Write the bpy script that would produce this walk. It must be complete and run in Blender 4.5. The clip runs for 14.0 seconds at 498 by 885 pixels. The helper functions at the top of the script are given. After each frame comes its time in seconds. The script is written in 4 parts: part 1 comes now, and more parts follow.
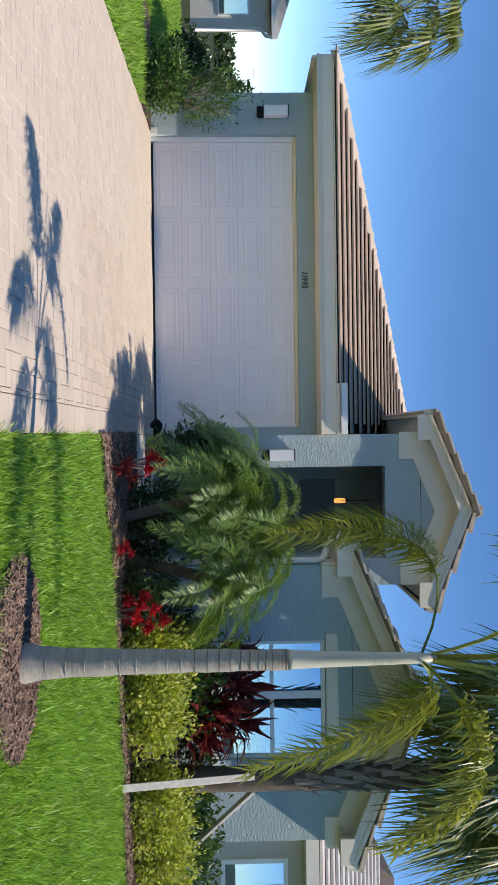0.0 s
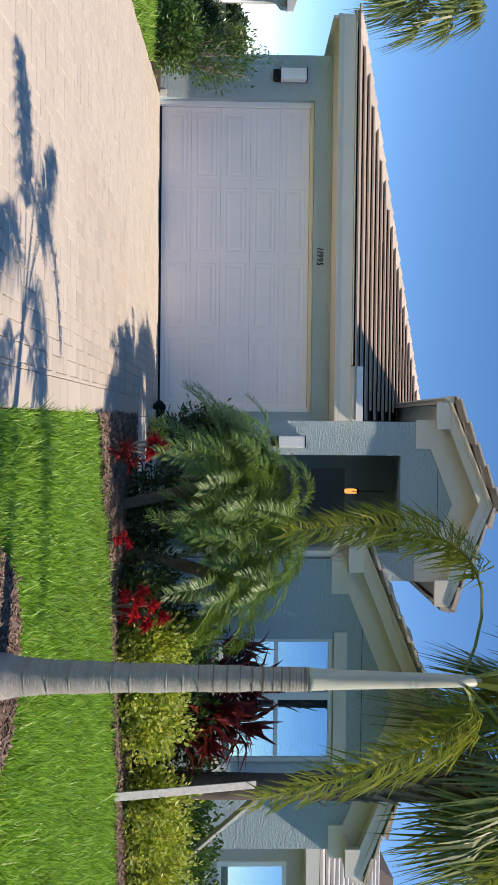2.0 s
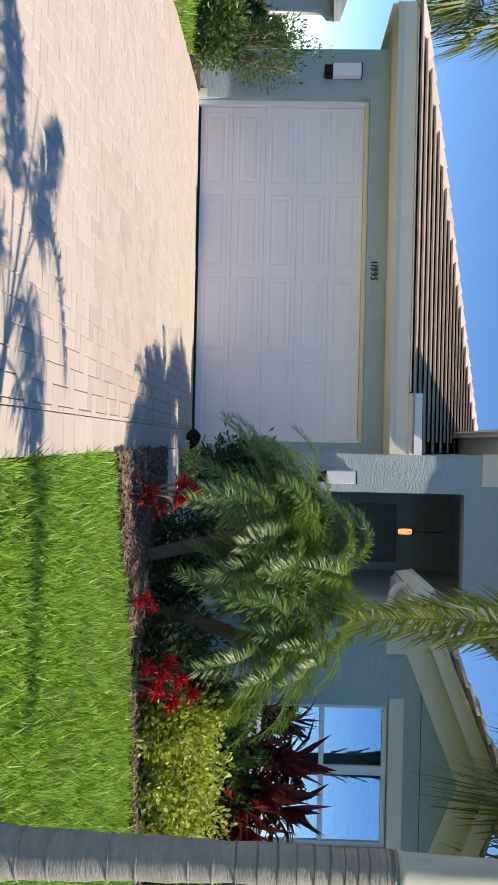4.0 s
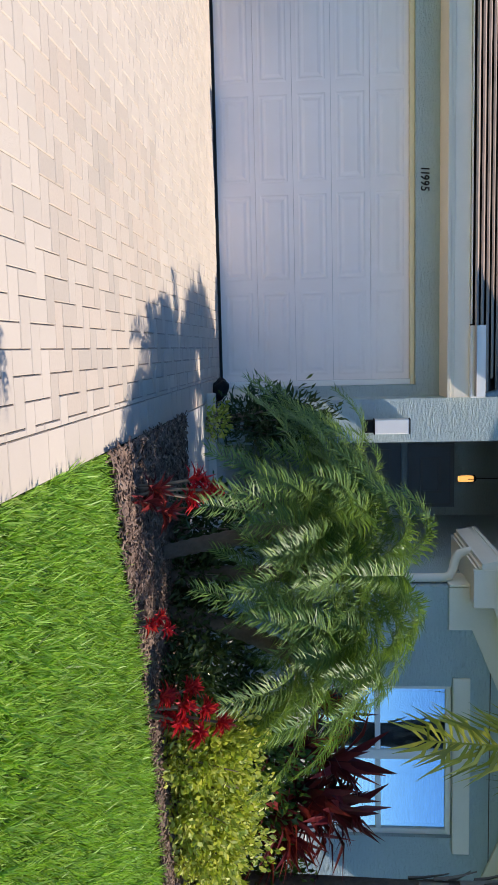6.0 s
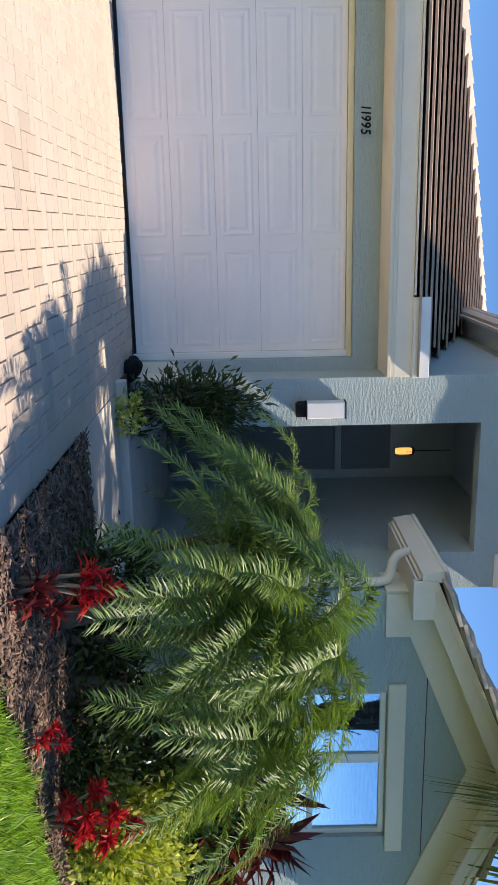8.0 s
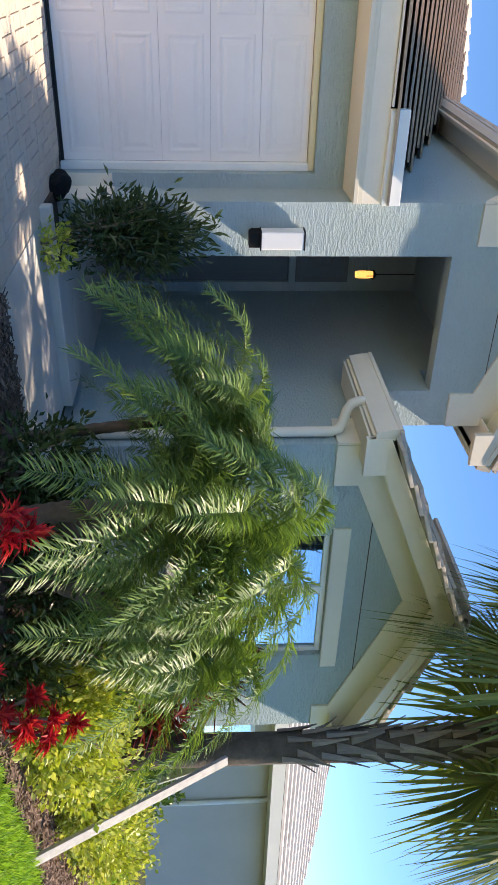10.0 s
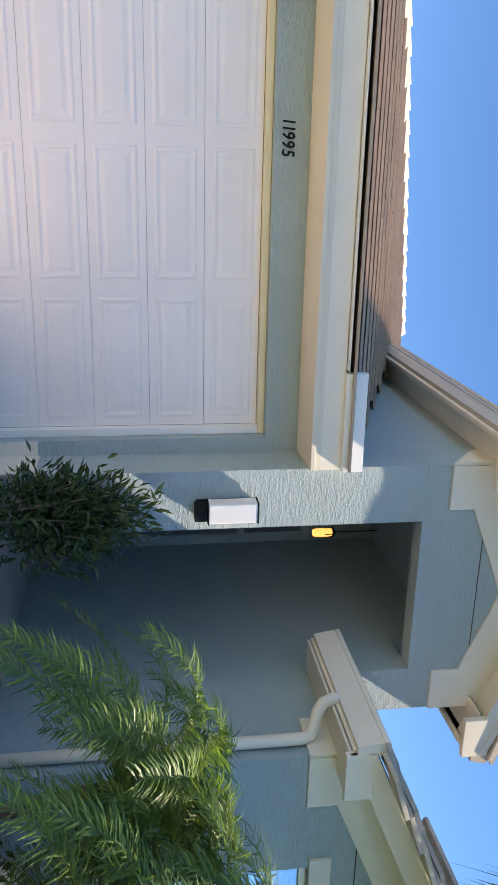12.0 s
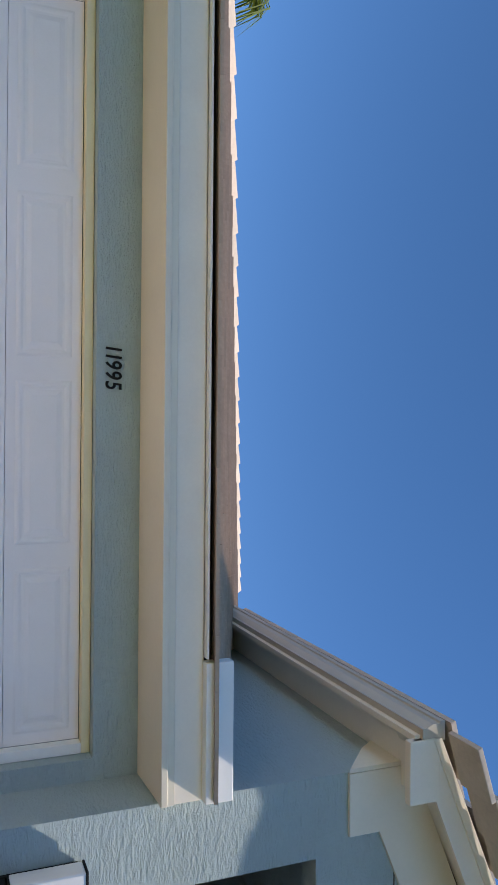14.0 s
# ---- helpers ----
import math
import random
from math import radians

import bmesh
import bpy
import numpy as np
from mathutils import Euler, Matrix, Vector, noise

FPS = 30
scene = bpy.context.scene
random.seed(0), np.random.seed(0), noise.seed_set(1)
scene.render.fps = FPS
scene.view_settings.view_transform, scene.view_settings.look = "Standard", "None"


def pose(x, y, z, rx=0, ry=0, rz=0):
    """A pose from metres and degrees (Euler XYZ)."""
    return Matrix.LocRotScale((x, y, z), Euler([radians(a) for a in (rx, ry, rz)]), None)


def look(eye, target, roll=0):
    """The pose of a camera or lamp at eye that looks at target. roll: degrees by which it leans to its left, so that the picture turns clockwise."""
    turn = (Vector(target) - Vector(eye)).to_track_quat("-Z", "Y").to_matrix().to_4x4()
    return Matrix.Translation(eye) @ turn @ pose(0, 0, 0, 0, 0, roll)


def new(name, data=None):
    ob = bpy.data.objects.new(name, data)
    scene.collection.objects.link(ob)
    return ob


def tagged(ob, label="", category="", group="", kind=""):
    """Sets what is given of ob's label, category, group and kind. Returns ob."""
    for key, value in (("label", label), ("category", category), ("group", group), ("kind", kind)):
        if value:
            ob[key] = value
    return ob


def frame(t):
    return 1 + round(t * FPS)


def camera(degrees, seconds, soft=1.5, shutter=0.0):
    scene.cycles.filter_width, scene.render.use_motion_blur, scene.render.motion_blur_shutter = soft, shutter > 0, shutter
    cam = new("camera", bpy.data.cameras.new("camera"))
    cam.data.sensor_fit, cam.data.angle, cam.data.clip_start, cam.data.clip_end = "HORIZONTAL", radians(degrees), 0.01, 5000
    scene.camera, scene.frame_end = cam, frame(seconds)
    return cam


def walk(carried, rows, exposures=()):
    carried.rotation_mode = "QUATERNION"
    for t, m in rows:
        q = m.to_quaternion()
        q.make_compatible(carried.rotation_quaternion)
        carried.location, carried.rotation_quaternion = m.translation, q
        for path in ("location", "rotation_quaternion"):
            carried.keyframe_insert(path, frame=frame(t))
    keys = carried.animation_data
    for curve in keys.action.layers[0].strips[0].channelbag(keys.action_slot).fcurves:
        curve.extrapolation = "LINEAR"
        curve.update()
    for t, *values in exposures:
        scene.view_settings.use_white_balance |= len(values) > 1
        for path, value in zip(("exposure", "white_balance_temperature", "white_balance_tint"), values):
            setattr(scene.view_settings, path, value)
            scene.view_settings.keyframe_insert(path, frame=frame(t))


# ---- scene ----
cam = camera(35.14, 14.0, soft=0.8)
PATH = [
    (0, (0.142, 0.183, 1.295), (0.159, 2.183, 1.341), 89.25),
    (0.5, (0.184, 0.323, 1.281), (0.202, 2.323, 1.33), 89.55),
    (1, (0.232, 0.435, 1.261), (0.259, 2.434, 1.312), 89.96),
    (1.5, (0.213, 0.629, 1.238), (0.252, 2.628, 1.286), 90.36),
    (2, (0.174, 0.909, 1.225), (0.225, 2.908, 1.265), 90.57),
    (2.5, (0.19, 1.197, 1.208), (0.248, 3.196, 1.225), 90.57),
    (3, (0.168, 1.55, 1.18), (0.217, 3.55, 1.169), 90.87),
    (3.5, (0.073, 1.894, 1.149), (0.092, 3.894, 1.11), 91.15),
    (3.7, (0.048, 2.01, 1.143), (0.052, 4.01, 1.093), 91.35),
    (5.8, (-0.433, 3.402, 1.223), (-0.286, 5.391, 1.071), 89.49),
    (6, (-0.491, 3.534, 1.231), (-0.255, 5.513, 1.059), 89.19),
    (6.5, (-0.687, 3.846, 1.25), (-0.246, 5.787, 1.058), 88.17),
    (7, (-0.913, 4.145, 1.275), (-0.43, 6.082, 1.148), 87.17),
    (7.5, (-1.172, 4.418, 1.293), (-0.75, 6.372, 1.232), 87.48),
    (8, (-1.402, 4.746, 1.305), (-0.881, 6.677, 1.302), 88.77),
    (8.2, (-1.475, 4.854, 1.305), (-0.843, 6.751, 1.314), 89.47),
    (10.3, (-2.042, 5.819, 1.335), (-0.951, 7.49, 1.46), 89.21),
    (10.5, (-2.095, 5.933, 1.339), (-1.091, 7.655, 1.5), 88.81),
    (11, (-2.132, 6.232, 1.352), (-1.342, 8.053, 1.588), 88.29),
    (11.5, (-2.125, 6.58, 1.357), (-1.457, 8.447, 1.62), 88.39),
    (12, (-2.137, 6.945, 1.371), (-1.51, 8.824, 1.644), 88.79),
    (12.5, (-2.076, 7.382, 1.38), (-1.459, 9.263, 1.664), 88.98),
    (13, (-2.04, 7.786, 1.399), (-1.507, 9.681, 1.753), 89.18),
    (13.5, (-2.064, 8.192, 1.487), (-1.792, 10.089, 2.061), 89.06),
    (14, (-2.008, 8.511, 1.523), (-2.009, 10.368, 2.265), 90.49),
]
walk(cam, [(t, look(eye, target, roll)) for t, eye, target, roll in PATH],
     [(0.0, 0.60, 7300, 13), (3.5, 0.76, 7600, 14), (6.0, 0.82, 7050, 13), (8.0, 1.00, 7800, 15),
      (10.5, 1.38, 8150, 16), (12.5, 1.36, 8200, 16), (13.5, 1.00, 7600, 15), (14.0, 0.76, 7250, 14)])

# ---- light ----
SUN_AZ, SUN_EL = radians(17.6), radians(51.5)
SUN = Vector((math.cos(SUN_AZ) * math.cos(SUN_EL), -math.sin(SUN_AZ) * math.cos(SUN_EL), math.sin(SUN_EL)))
world = bpy.data.worlds.new("world")
scene.world = world
world.use_nodes = True
sky = world.node_tree.nodes.new("ShaderNodeTexSky")
sky.sky_type, sky.sun_disc = "NISHITA", False
sky.sun_elevation, sky.sun_rotation = SUN_EL, math.atan2(SUN.x, SUN.y)
sky.altitude = 1600
sky.air_density, sky.dust_density, sky.ozone_density = 0.62, 0.0, 2.2
deep = world.node_tree.nodes.new("ShaderNodeHueSaturation")
deep.inputs["Saturation"].default_value = 1.22
world.node_tree.links.new(sky.outputs[0], deep.inputs["Color"])
world.node_tree.links.new(deep.outputs[0], world.node_tree.nodes["Background"].inputs[0])
world.node_tree.nodes["Background"].inputs[1].default_value = 0.15
lamp = bpy.data.lights.new("sun", "SUN")
lamp.energy, lamp.angle, lamp.color = 3.3, radians(0.5), (1.0, 0.95, 0.87)
sun_ob = new("sun", lamp)
sun_ob.matrix_world = look(SUN * 60, (0, 0, 0))


# ---- materials ----
def ramp(nt, fac, stops):
    n = nt.nodes.new("ShaderNodeValToRGB")
    n.color_ramp.elements[0].position, n.color_ramp.elements[0].color = stops[0][0], (*stops[0][1], 1)
    n.color_ramp.elements[1].position, n.color_ramp.elements[1].color = stops[-1][0], (*stops[-1][1], 1)
    for p, c in stops[1:-1]:
        n.color_ramp.elements.new(p).color = (*c, 1)
    nt.links.new(fac, n.inputs[0])
    return n.outputs[0]


def tex(nt, scale, detail=4.0, rough=0.6, stretch=None):
    co = nt.nodes.new("ShaderNodeTexCoord")
    out = co.outputs["Object"]
    if stretch:
        mp = nt.nodes.new("ShaderNodeMapping")
        mp.inputs["Scale"].default_value = stretch
        nt.links.new(out, mp.inputs[0])
        out = mp.outputs[0]
    n = nt.nodes.new("ShaderNodeTexNoise")
    n.inputs["Scale"].default_value, n.inputs["Detail"].default_value, n.inputs["Roughness"].default_value = scale, detail, rough
    nt.links.new(out, n.inputs["Vector"])
    return n.outputs["Fac"]


def mul(c, k):
    return tuple(min(1, v * k) for v in c)


def mixc(nt, a, b, fac, mode="MIX"):
    m = nt.nodes.new("ShaderNodeMix")
    m.data_type, m.blend_type = "RGBA", mode
    for sock, v in ((m.inputs[6], a), (m.inputs[7], b), (m.inputs[0], fac)):
        if isinstance(v, bpy.types.NodeSocket):
            nt.links.new(v, sock)
        elif isinstance(v, tuple):
            sock.default_value = (*v, 1)
        else:
            sock.default_value = v
    return m.outputs[2]


def mat(name, color, rough=0.6, vary=0.12, big=1.2, fine=40, bump=0.1, dist=0.01, metal=0.0, spec=0.4, rand=0.0, island=0.0, leaf=0.0, stretch=None, tint=None):
    """A surface with stains (big), grain (fine), relief, and differences from piece to piece."""
    m = bpy.data.materials.new(name)
    m.use_nodes = True
    nt = m.node_tree
    b = nt.nodes["Principled BSDF"]
    b.inputs["Roughness"].default_value, b.inputs["Metallic"].default_value = rough, metal
    b.inputs["Specular IOR Level"].default_value = spec
    c1 = ramp(nt, tex(nt, big, 5, 0.6, stretch), [(0.3, mul(color, 1 - vary)), (0.7, mul(color, 1 + vary))])
    f = tex(nt, fine, 6, 0.65, stretch)
    g = ramp(nt, f, [(0.3, (1 - vary,) * 3), (0.7, (1.0,) * 3)])
    col = mixc(nt, c1, g, 0.8, "MULTIPLY")
    if rand:
        oi = nt.nodes.new("ShaderNodeObjectInfo")
        col = mixc(nt, col, ramp(nt, oi.outputs["Random"], [(0, (1 - rand,) * 3), (0.5, (1, 1 - rand * 0.3, 1 - rand * 0.5)), (1, (1, 1, 1))]), 1.0, "MULTIPLY")
    if island:
        ge = nt.nodes.new("ShaderNodeNewGeometry")
        other = tint or mul(color, 1 - island)
        col = mixc(nt, col, ramp(nt, ge.outputs["Random Per Island"], [(0, mul(color, 1 - island)), (0.5, color), (1, other)]), 0.75)
    nt.links.new(col, b.inputs["Base Color"])
    if bump:
        bp = nt.nodes.new("ShaderNodeBump")
        bp.inputs["Strength"].default_value, bp.inputs["Distance"].default_value = bump, dist
        nt.links.new(f, bp.inputs["Height"])
        nt.links.new(bp.outputs[0], b.inputs["Normal"])
    if leaf:
        tr = nt.nodes.new("ShaderNodeBsdfTranslucent")
        nt.links.new(mixc(nt, col, (1.0, 1.0, 0.55), 1.0, "MULTIPLY"), tr.inputs[0])
        mx = nt.nodes.new("ShaderNodeMixShader")
        mx.inputs[0].default_value = leaf
        nt.links.new(b.outputs[0], mx.inputs[1]), nt.links.new(tr.outputs[0], mx.inputs[2])
        nt.links.new(mx.outputs[0], nt.nodes["Material Output"].inputs[0])
    return m


STUCCO = mat("stucco_blue", (0.42, 0.52, 0.54), 0.85, 0.06, 0.8, 34, 1.0, 0.03, stretch=(0.45, 0.45, 1.2))
CREAM = mat("cream_paint", (0.80, 0.75, 0.65), 0.7, 0.04, 1.0, 30, 0.25, 0.005)
SOFFIT = mat("soffit_cream", (0.76, 0.69, 0.56), 0.7, 0.04, 1.0, 30, 0.1, 0.004)
FASCIA = mat("fascia_paint", (0.84, 0.76, 0.65), 0.5, 0.04, 2.0, 50, 0.05, 0.003)
WHITE = mat("white_metal", (0.82, 0.82, 0.80), 0.35, 0.03, 2.0, 60, 0.03, 0.002)
GARAGE = mat("garage_door_paint", (0.86, 0.80, 0.78), 0.5, 0.03, 1.5, 90, 0.05, 0.002)
BUTTER = mat("butter_trim", (0.80, 0.69, 0.45), 0.55, 0.04, 2.0, 60, 0.05, 0.002)
RUBBER = mat("black_rubber", (0.02, 0.02, 0.02), 0.7)
TILE = mat("roof_tile", (0.50, 0.39, 0.31), 0.8, 0.16, 2.0, 30, 0.4, 0.01, rand=0.14)
TILE_PALE = mat("ridge_tile", (0.60, 0.52, 0.45), 0.8, 0.15, 2.0, 30, 0.4, 0.01, rand=0.15)
UNDERLAY = mat("roof_underlay", (0.10, 0.075, 0.065), 0.9)
GUTTER = mat("gutter_taupe", (0.50, 0.45, 0.38), 0.4, 0.04)
PAVER = mat("paver", (0.60, 0.51, 0.425), 0.75, 0.10, 1.3, 60, 0.35, 0.006, rand=0.14)
PAVER_J = mat("paver_field", (0.60, 0.51, 0.425), 0.75, 0.10, 1.3, 60, 0.35, 0.006, island=0.12)
SAND = mat("joint_sand", (0.47, 0.40, 0.33), 0.95, 0.2, 3, 80, 0.3, 0.005)
CONCRETE = mat("concrete", (0.58, 0.55, 0.50), 0.8, 0.1, 1.5, 60, 0.3, 0.005)
SOIL = mat("lawn_soil", (0.03, 0.045, 0.012), 0.95, 0.35, 1.2, 25, 0.8, 0.03)
BEDSOIL = mat("bed_soil", (0.10, 0.065, 0.05), 0.95, 0.4, 3, 40, 0.9, 0.03)
GRASS = mat("grass", (0.33, 0.60, 0.08), 0.42, 0.4, 0.9, 14, 0, island=0.85, tint=(0.58, 0.74, 0.22), leaf=0.4)
CHIP = mat("mulch_chip", (0.19, 0.12, 0.09), 0.85, 0.3, 4, 40, 0.4, 0.004, island=0.6, tint=(0.36, 0.25, 0.19))
BARK = mat("palm_bark", (0.36, 0.33, 0.29), 0.85, 0.2, 6, 30, 0.6, 0.01, stretch=(1, 1, 4))
SHAFT = mat("crownshaft", (0.50, 0.49, 0.40), 0.5, 0.12, 3, 20, 0.1, 0.004, stretch=(6, 6, 0.6))
RING = mat("ring_scar", (0.20, 0.17, 0.14), 0.9)
DARKBARK = mat("dark_bark", (0.13, 0.10, 0.08), 0.9, 0.3, 6, 30, 0.8, 0.02)
BOOT = mat("leaf_boot", (0.27, 0.235, 0.22), 0.85, 0.25, 5, 40, 0.5, 0.01, stretch=(1, 1, 0.3), rand=0.3)
FROND = mat("feather_leaf", (0.24, 0.29, 0.06), 0.36, 0.2, 2, 20, 0, spec=0.6, island=0.5, tint=(0.52, 0.50, 0.14), leaf=0.35)
PYGMY = mat("date_leaf", (0.14, 0.25, 0.07), 0.44, 0.2, 2, 20, 0, spec=0.55, island=0.55, tint=(0.36, 0.50, 0.10), leaf=0.35)
FAN = mat("fan_leaf", (0.17, 0.22, 0.065), 0.4, 0.2, 2, 20, 0, island=0.45, tint=(0.32, 0.36, 0.10), leaf=0.3)
RED = mat("red_leaf", (0.58, 0.02, 0.05), 0.4, 0.2, 3, 20, 0, island=0.6, tint=(0.85, 0.08, 0.07), leaf=0.4)
WINE = mat("wine_leaf", (0.15, 0.02, 0.03), 0.35, 0.25, 3, 20, 0, island=0.5, tint=(0.42, 0.06, 0.05), leaf=0.25)
YELLOW = mat("variegated_leaf", (0.46, 0.54, 0.08), 0.45, 0.2, 3, 20, 0, island=0.65, tint=(0.92, 0.86, 0.34), leaf=0.35)
GREEN = mat("shrub_leaf", (0.07, 0.15, 0.035), 0.4, 0.25, 3, 20, 0, island=0.5, tint=(0.17, 0.27, 0.07), leaf=0.25)
DEEP = mat("dark_shrub_leaf", (0.055, 0.095, 0.035), 0.25, 0.25, 3, 20, 0, island=0.4, tint=(0.09, 0.12, 0.05), leaf=0.15)
TWIG = mat("twig", (0.22, 0.17, 0.13), 0.9, 0.2)
TIMBER = mat("weathered_timber", (0.55, 0.52, 0.48), 0.8, 0.15, 4, 40, 0.3, 0.004, stretch=(6, 6, 0.8))
BLACK = mat("black_metal", (0.012, 0.012, 0.013), 0.75, spec=0.2)
DOORPAINT = mat("door_paint", (0.15, 0.18, 0.20), 0.45, 0.06, 2, 50, 0.05, 0.002)
DOORLINE = mat("door_moulding", (0.16, 0.18, 0.19), 0.45)
GREIGE = mat("greige_stucco", (0.52, 0.49, 0.43), 0.85, 0.05, 1, 25, 0.3, 0.01)
PALE = mat("pale_stucco", (0.68, 0.63, 0.56), 0.85, 0.05, 1, 25, 0.3, 0.01)
GREYTILE = mat("grey_tile", (0.62, 0.58, 0.55), 0.8, 0.15, 2, 30, 0.3, 0.01, rand=0.15)
# dark grey that stands in for dim unlit space behind glass and door
INTERIOR = mat("dim_interior", (0.20, 0.22, 0.24), 0.9)


def glass(name, gloss, tint):
    m = bpy.data.materials.new(name)
    m.use_nodes = True
    nt = m.node_tree
    nt.nodes.remove(nt.nodes["Principled BSDF"])
    g, t = (nt.nodes.new("ShaderNodeBsdf" + k) for k in ("Glossy", "Transparent"))
    x = nt.nodes.new("ShaderNodeMixShader")
    g.inputs["Roughness"].default_value = 0.01
    g.inputs["Color"].default_value = (*tint, 1)
    t.inputs[0].default_value = (0.75, 0.8, 0.82, 1)
    x.inputs[0].default_value = gloss
    nt.links.new(t.outputs[0], x.inputs[1]), nt.links.new(g.outputs[0], x.inputs[2])
    nt.links.new(x.outputs[0], nt.nodes["Material Output"].inputs[0])
    return m


PANE = glass("window_glass", 0.38, (0.55, 0.80, 1.0))
FROST = mat("frosted_glass", (0.85, 0.82, 0.80), 0.35, 0.02, 2, 40, 0)


def glow(name, color, strength):
    m = bpy.data.materials.new(name)
    m.use_nodes = True
    b = m.node_tree.nodes["Principled BSDF"]
    b.inputs["Base Color"].default_value = (*color, 1)
    b.inputs["Emission Color"].default_value, b.inputs["Emission Strength"].default_value = (*color, 1), strength
    return m


AMBER = glow("lit_amber_glass", (1.0, 0.50, 0.14), 0.6)


# ---- shape helpers ----
def gz(y):
    """Height of the ground: it falls gently from the garage to the street."""
    return -0.005 * (13.0 - max(-2.0, min(13.0, y)))


def box(bm, x0, x1, y0, y1, z0, z1, bevel=0.0):
    vs = [bm.verts.new(p) for p in ((x0, y0, z0), (x1, y0, z0), (x1, y1, z0), (x0, y1, z0), (x0, y0, z1), (x1, y0, z1), (x1, y1, z1), (x0, y1, z1))]
    fs = [bm.faces.new([vs[i] for i in q]) for q in ((3, 2, 1, 0), (4, 5, 6, 7), (0, 1, 5, 4), (1, 2, 6, 5), (2, 3, 7, 6), (3, 0, 4, 7))]
    if bevel:
        bmesh.ops.bevel(bm, geom=list({e for f in fs for e in f.edges}), offset=bevel, segments=2, affect="EDGES", profile=0.5)
    return bm


def prism(bm, poly, y0, y1, axis="y"):
    """A polygon in x, z, drawn out from y0 to y1 (or in y, z, drawn along x)."""
    put = (lambda a, b, d: (a, d, b)) if axis == "y" else (lambda a, b, d: (d, a, b))
    f = [bm.verts.new(put(a, b, y0)) for a, b in poly]
    r = [bm.verts.new(put(a, b, y1)) for a, b in poly]
    bm.faces.new(f), bm.faces.new(r[::-1])
    for i in range(len(poly)):
        j = (i + 1) % len(poly)
        bm.faces.new((f[j], f[i], r[i], r[j]))
    bmesh.ops.recalc_face_normals(bm, faces=bm.faces[:])
    return bm


def tube(bm, pts, radii, n=10, cap=True):
    """A round limb along points."""
    rings = []
    for i, p in enumerate(pts):
        p = Vector(p)
        d = (Vector(pts[min(i + 1, len(pts) - 1)]) - Vector(pts[max(i - 1, 0)])).normalized()
        if not rings:
            u = d.orthogonal().normalized() if abs(d.z) < 0.9 else (Vector((1, 0, 0)) - d * d.x).normalized()
        else:
            u = (u - d * u.dot(d)).normalized()
        v = d.cross(u)
        r = float(radii[i] if isinstance(radii, (list, tuple)) else radii)
        rings.append([bm.verts.new(p + r * (math.cos(2 * math.pi * k / n) * u + math.sin(2 * math.pi * k / n) * v)) for k in range(n)])
    for a, b in zip(rings, rings[1:]):
        for k in range(n):
            f = bm.faces.new((a[k], a[(k + 1) % n], b[(k + 1) % n], b[k]))
            f.smooth = True
    if cap:
        bm.faces.new(rings[0][::-1]), bm.faces.new(rings[-1])
    return bm


def mesh_of(name, bm, material):
    me = bpy.data.meshes.new(name)
    bm.to_mesh(me)
    bm.free()
    me.materials.append(material)
    return me


def thing(name, label, category, kind="", group="", at=None):
    ob = new(name)
    ob.empty_display_size = 0.1
    if at:
        ob.location = at
    return tagged(ob, label, category, group, kind)


def part(name, bm, material, parent, label=""):
    ob = new(name, mesh_of(name, bm, material))
    ob.parent = parent
    return tagged(ob, label)


def solid(name, bm, material, label, category, kind="", group=""):
    return tagged(new(name, mesh_of(name, bm, material)), label, category, group, kind)


def raw(name, verts, faces, material, parent=None):
    me = bpy.data.meshes.new(name)
    me.from_pydata(verts, [], faces)
    me.materials.append(material)
    ob = new(name, me)
    ob.parent = parent
    return ob


def N():
    return bmesh.new()


def piece(name, me, parent, m):
    """One of many alike pieces, on shared mesh data."""
    ob = new(name, me)
    ob.parent = parent
    ob.matrix_basis = m
    return ob


# ---- ground ----
bm = N()
ys = [-900, -60, -2, 13, 60, 1500]
xs = [-1200, -40, -5.0, 0.1, 40, 1200]
grid = [[bm.verts.new((x, y, gz(y) - 0.03)) for x in xs] for y in ys]
for a, b in zip(grid, grid[1:]):
    for k in range(len(xs) - 1):
        bm.faces.new((a[k], a[k + 1], b[k + 1], b[k]))
solid("ground", bm, SOIL, "green lawn ground reaching to the horizon", "ground", "structure")

EDGE = 0.105
bm = N()
prism(bm, [(-2.0, gz(-2) - 0.12), (13.62, gz(13.62) - 0.12), (13.62, gz(13.62) - 0.012), (13, gz(13) - 0.012), (-2.0, gz(-2) - 0.012)], -5.0, EDGE, "x")
for v in bm.verts:
    if v.co.x < -4:
        v.co.x += 0.09 * max(0.0, 13.0 - v.co.y)
driveway = solid("driveway", bm, SAND, "tan herringbone paver driveway with a soldier course edge", "driveway", "structure")

bm = N()
prism(bm, [(10.75, gz(10.75) - 0.1), (12.34, -0.1), (12.34, gz(12.34) + 0.004), (10.75, gz(10.75) + 0.004)], EDGE + 0.005, 1.93, "x")
walkway = solid("walkway", bm, CONCRETE, "pale walkway leading from driveway to the porch", "walkway", "structure")
bm = N()
box(bm, 0.0, 1.93, 12.345, 12.47, -0.1, 0.09, 0.012)
box(bm, 0.68, 1.93, 12.475, 13.03, -0.1, 0.085)
box(bm, 0.68, 2.17, 13.035, 15.9, -0.1, 0.085)
solid("porch_floor", bm, CONCRETE, "pale concrete porch slab with a raised front edge", "floor", "structure")


def bed_edge(x):
    x = min(x, 5.5)
    return 8.0 + 0.44 * x - 0.04 * x * x + 0.03 * math.sin(5.3 * x)


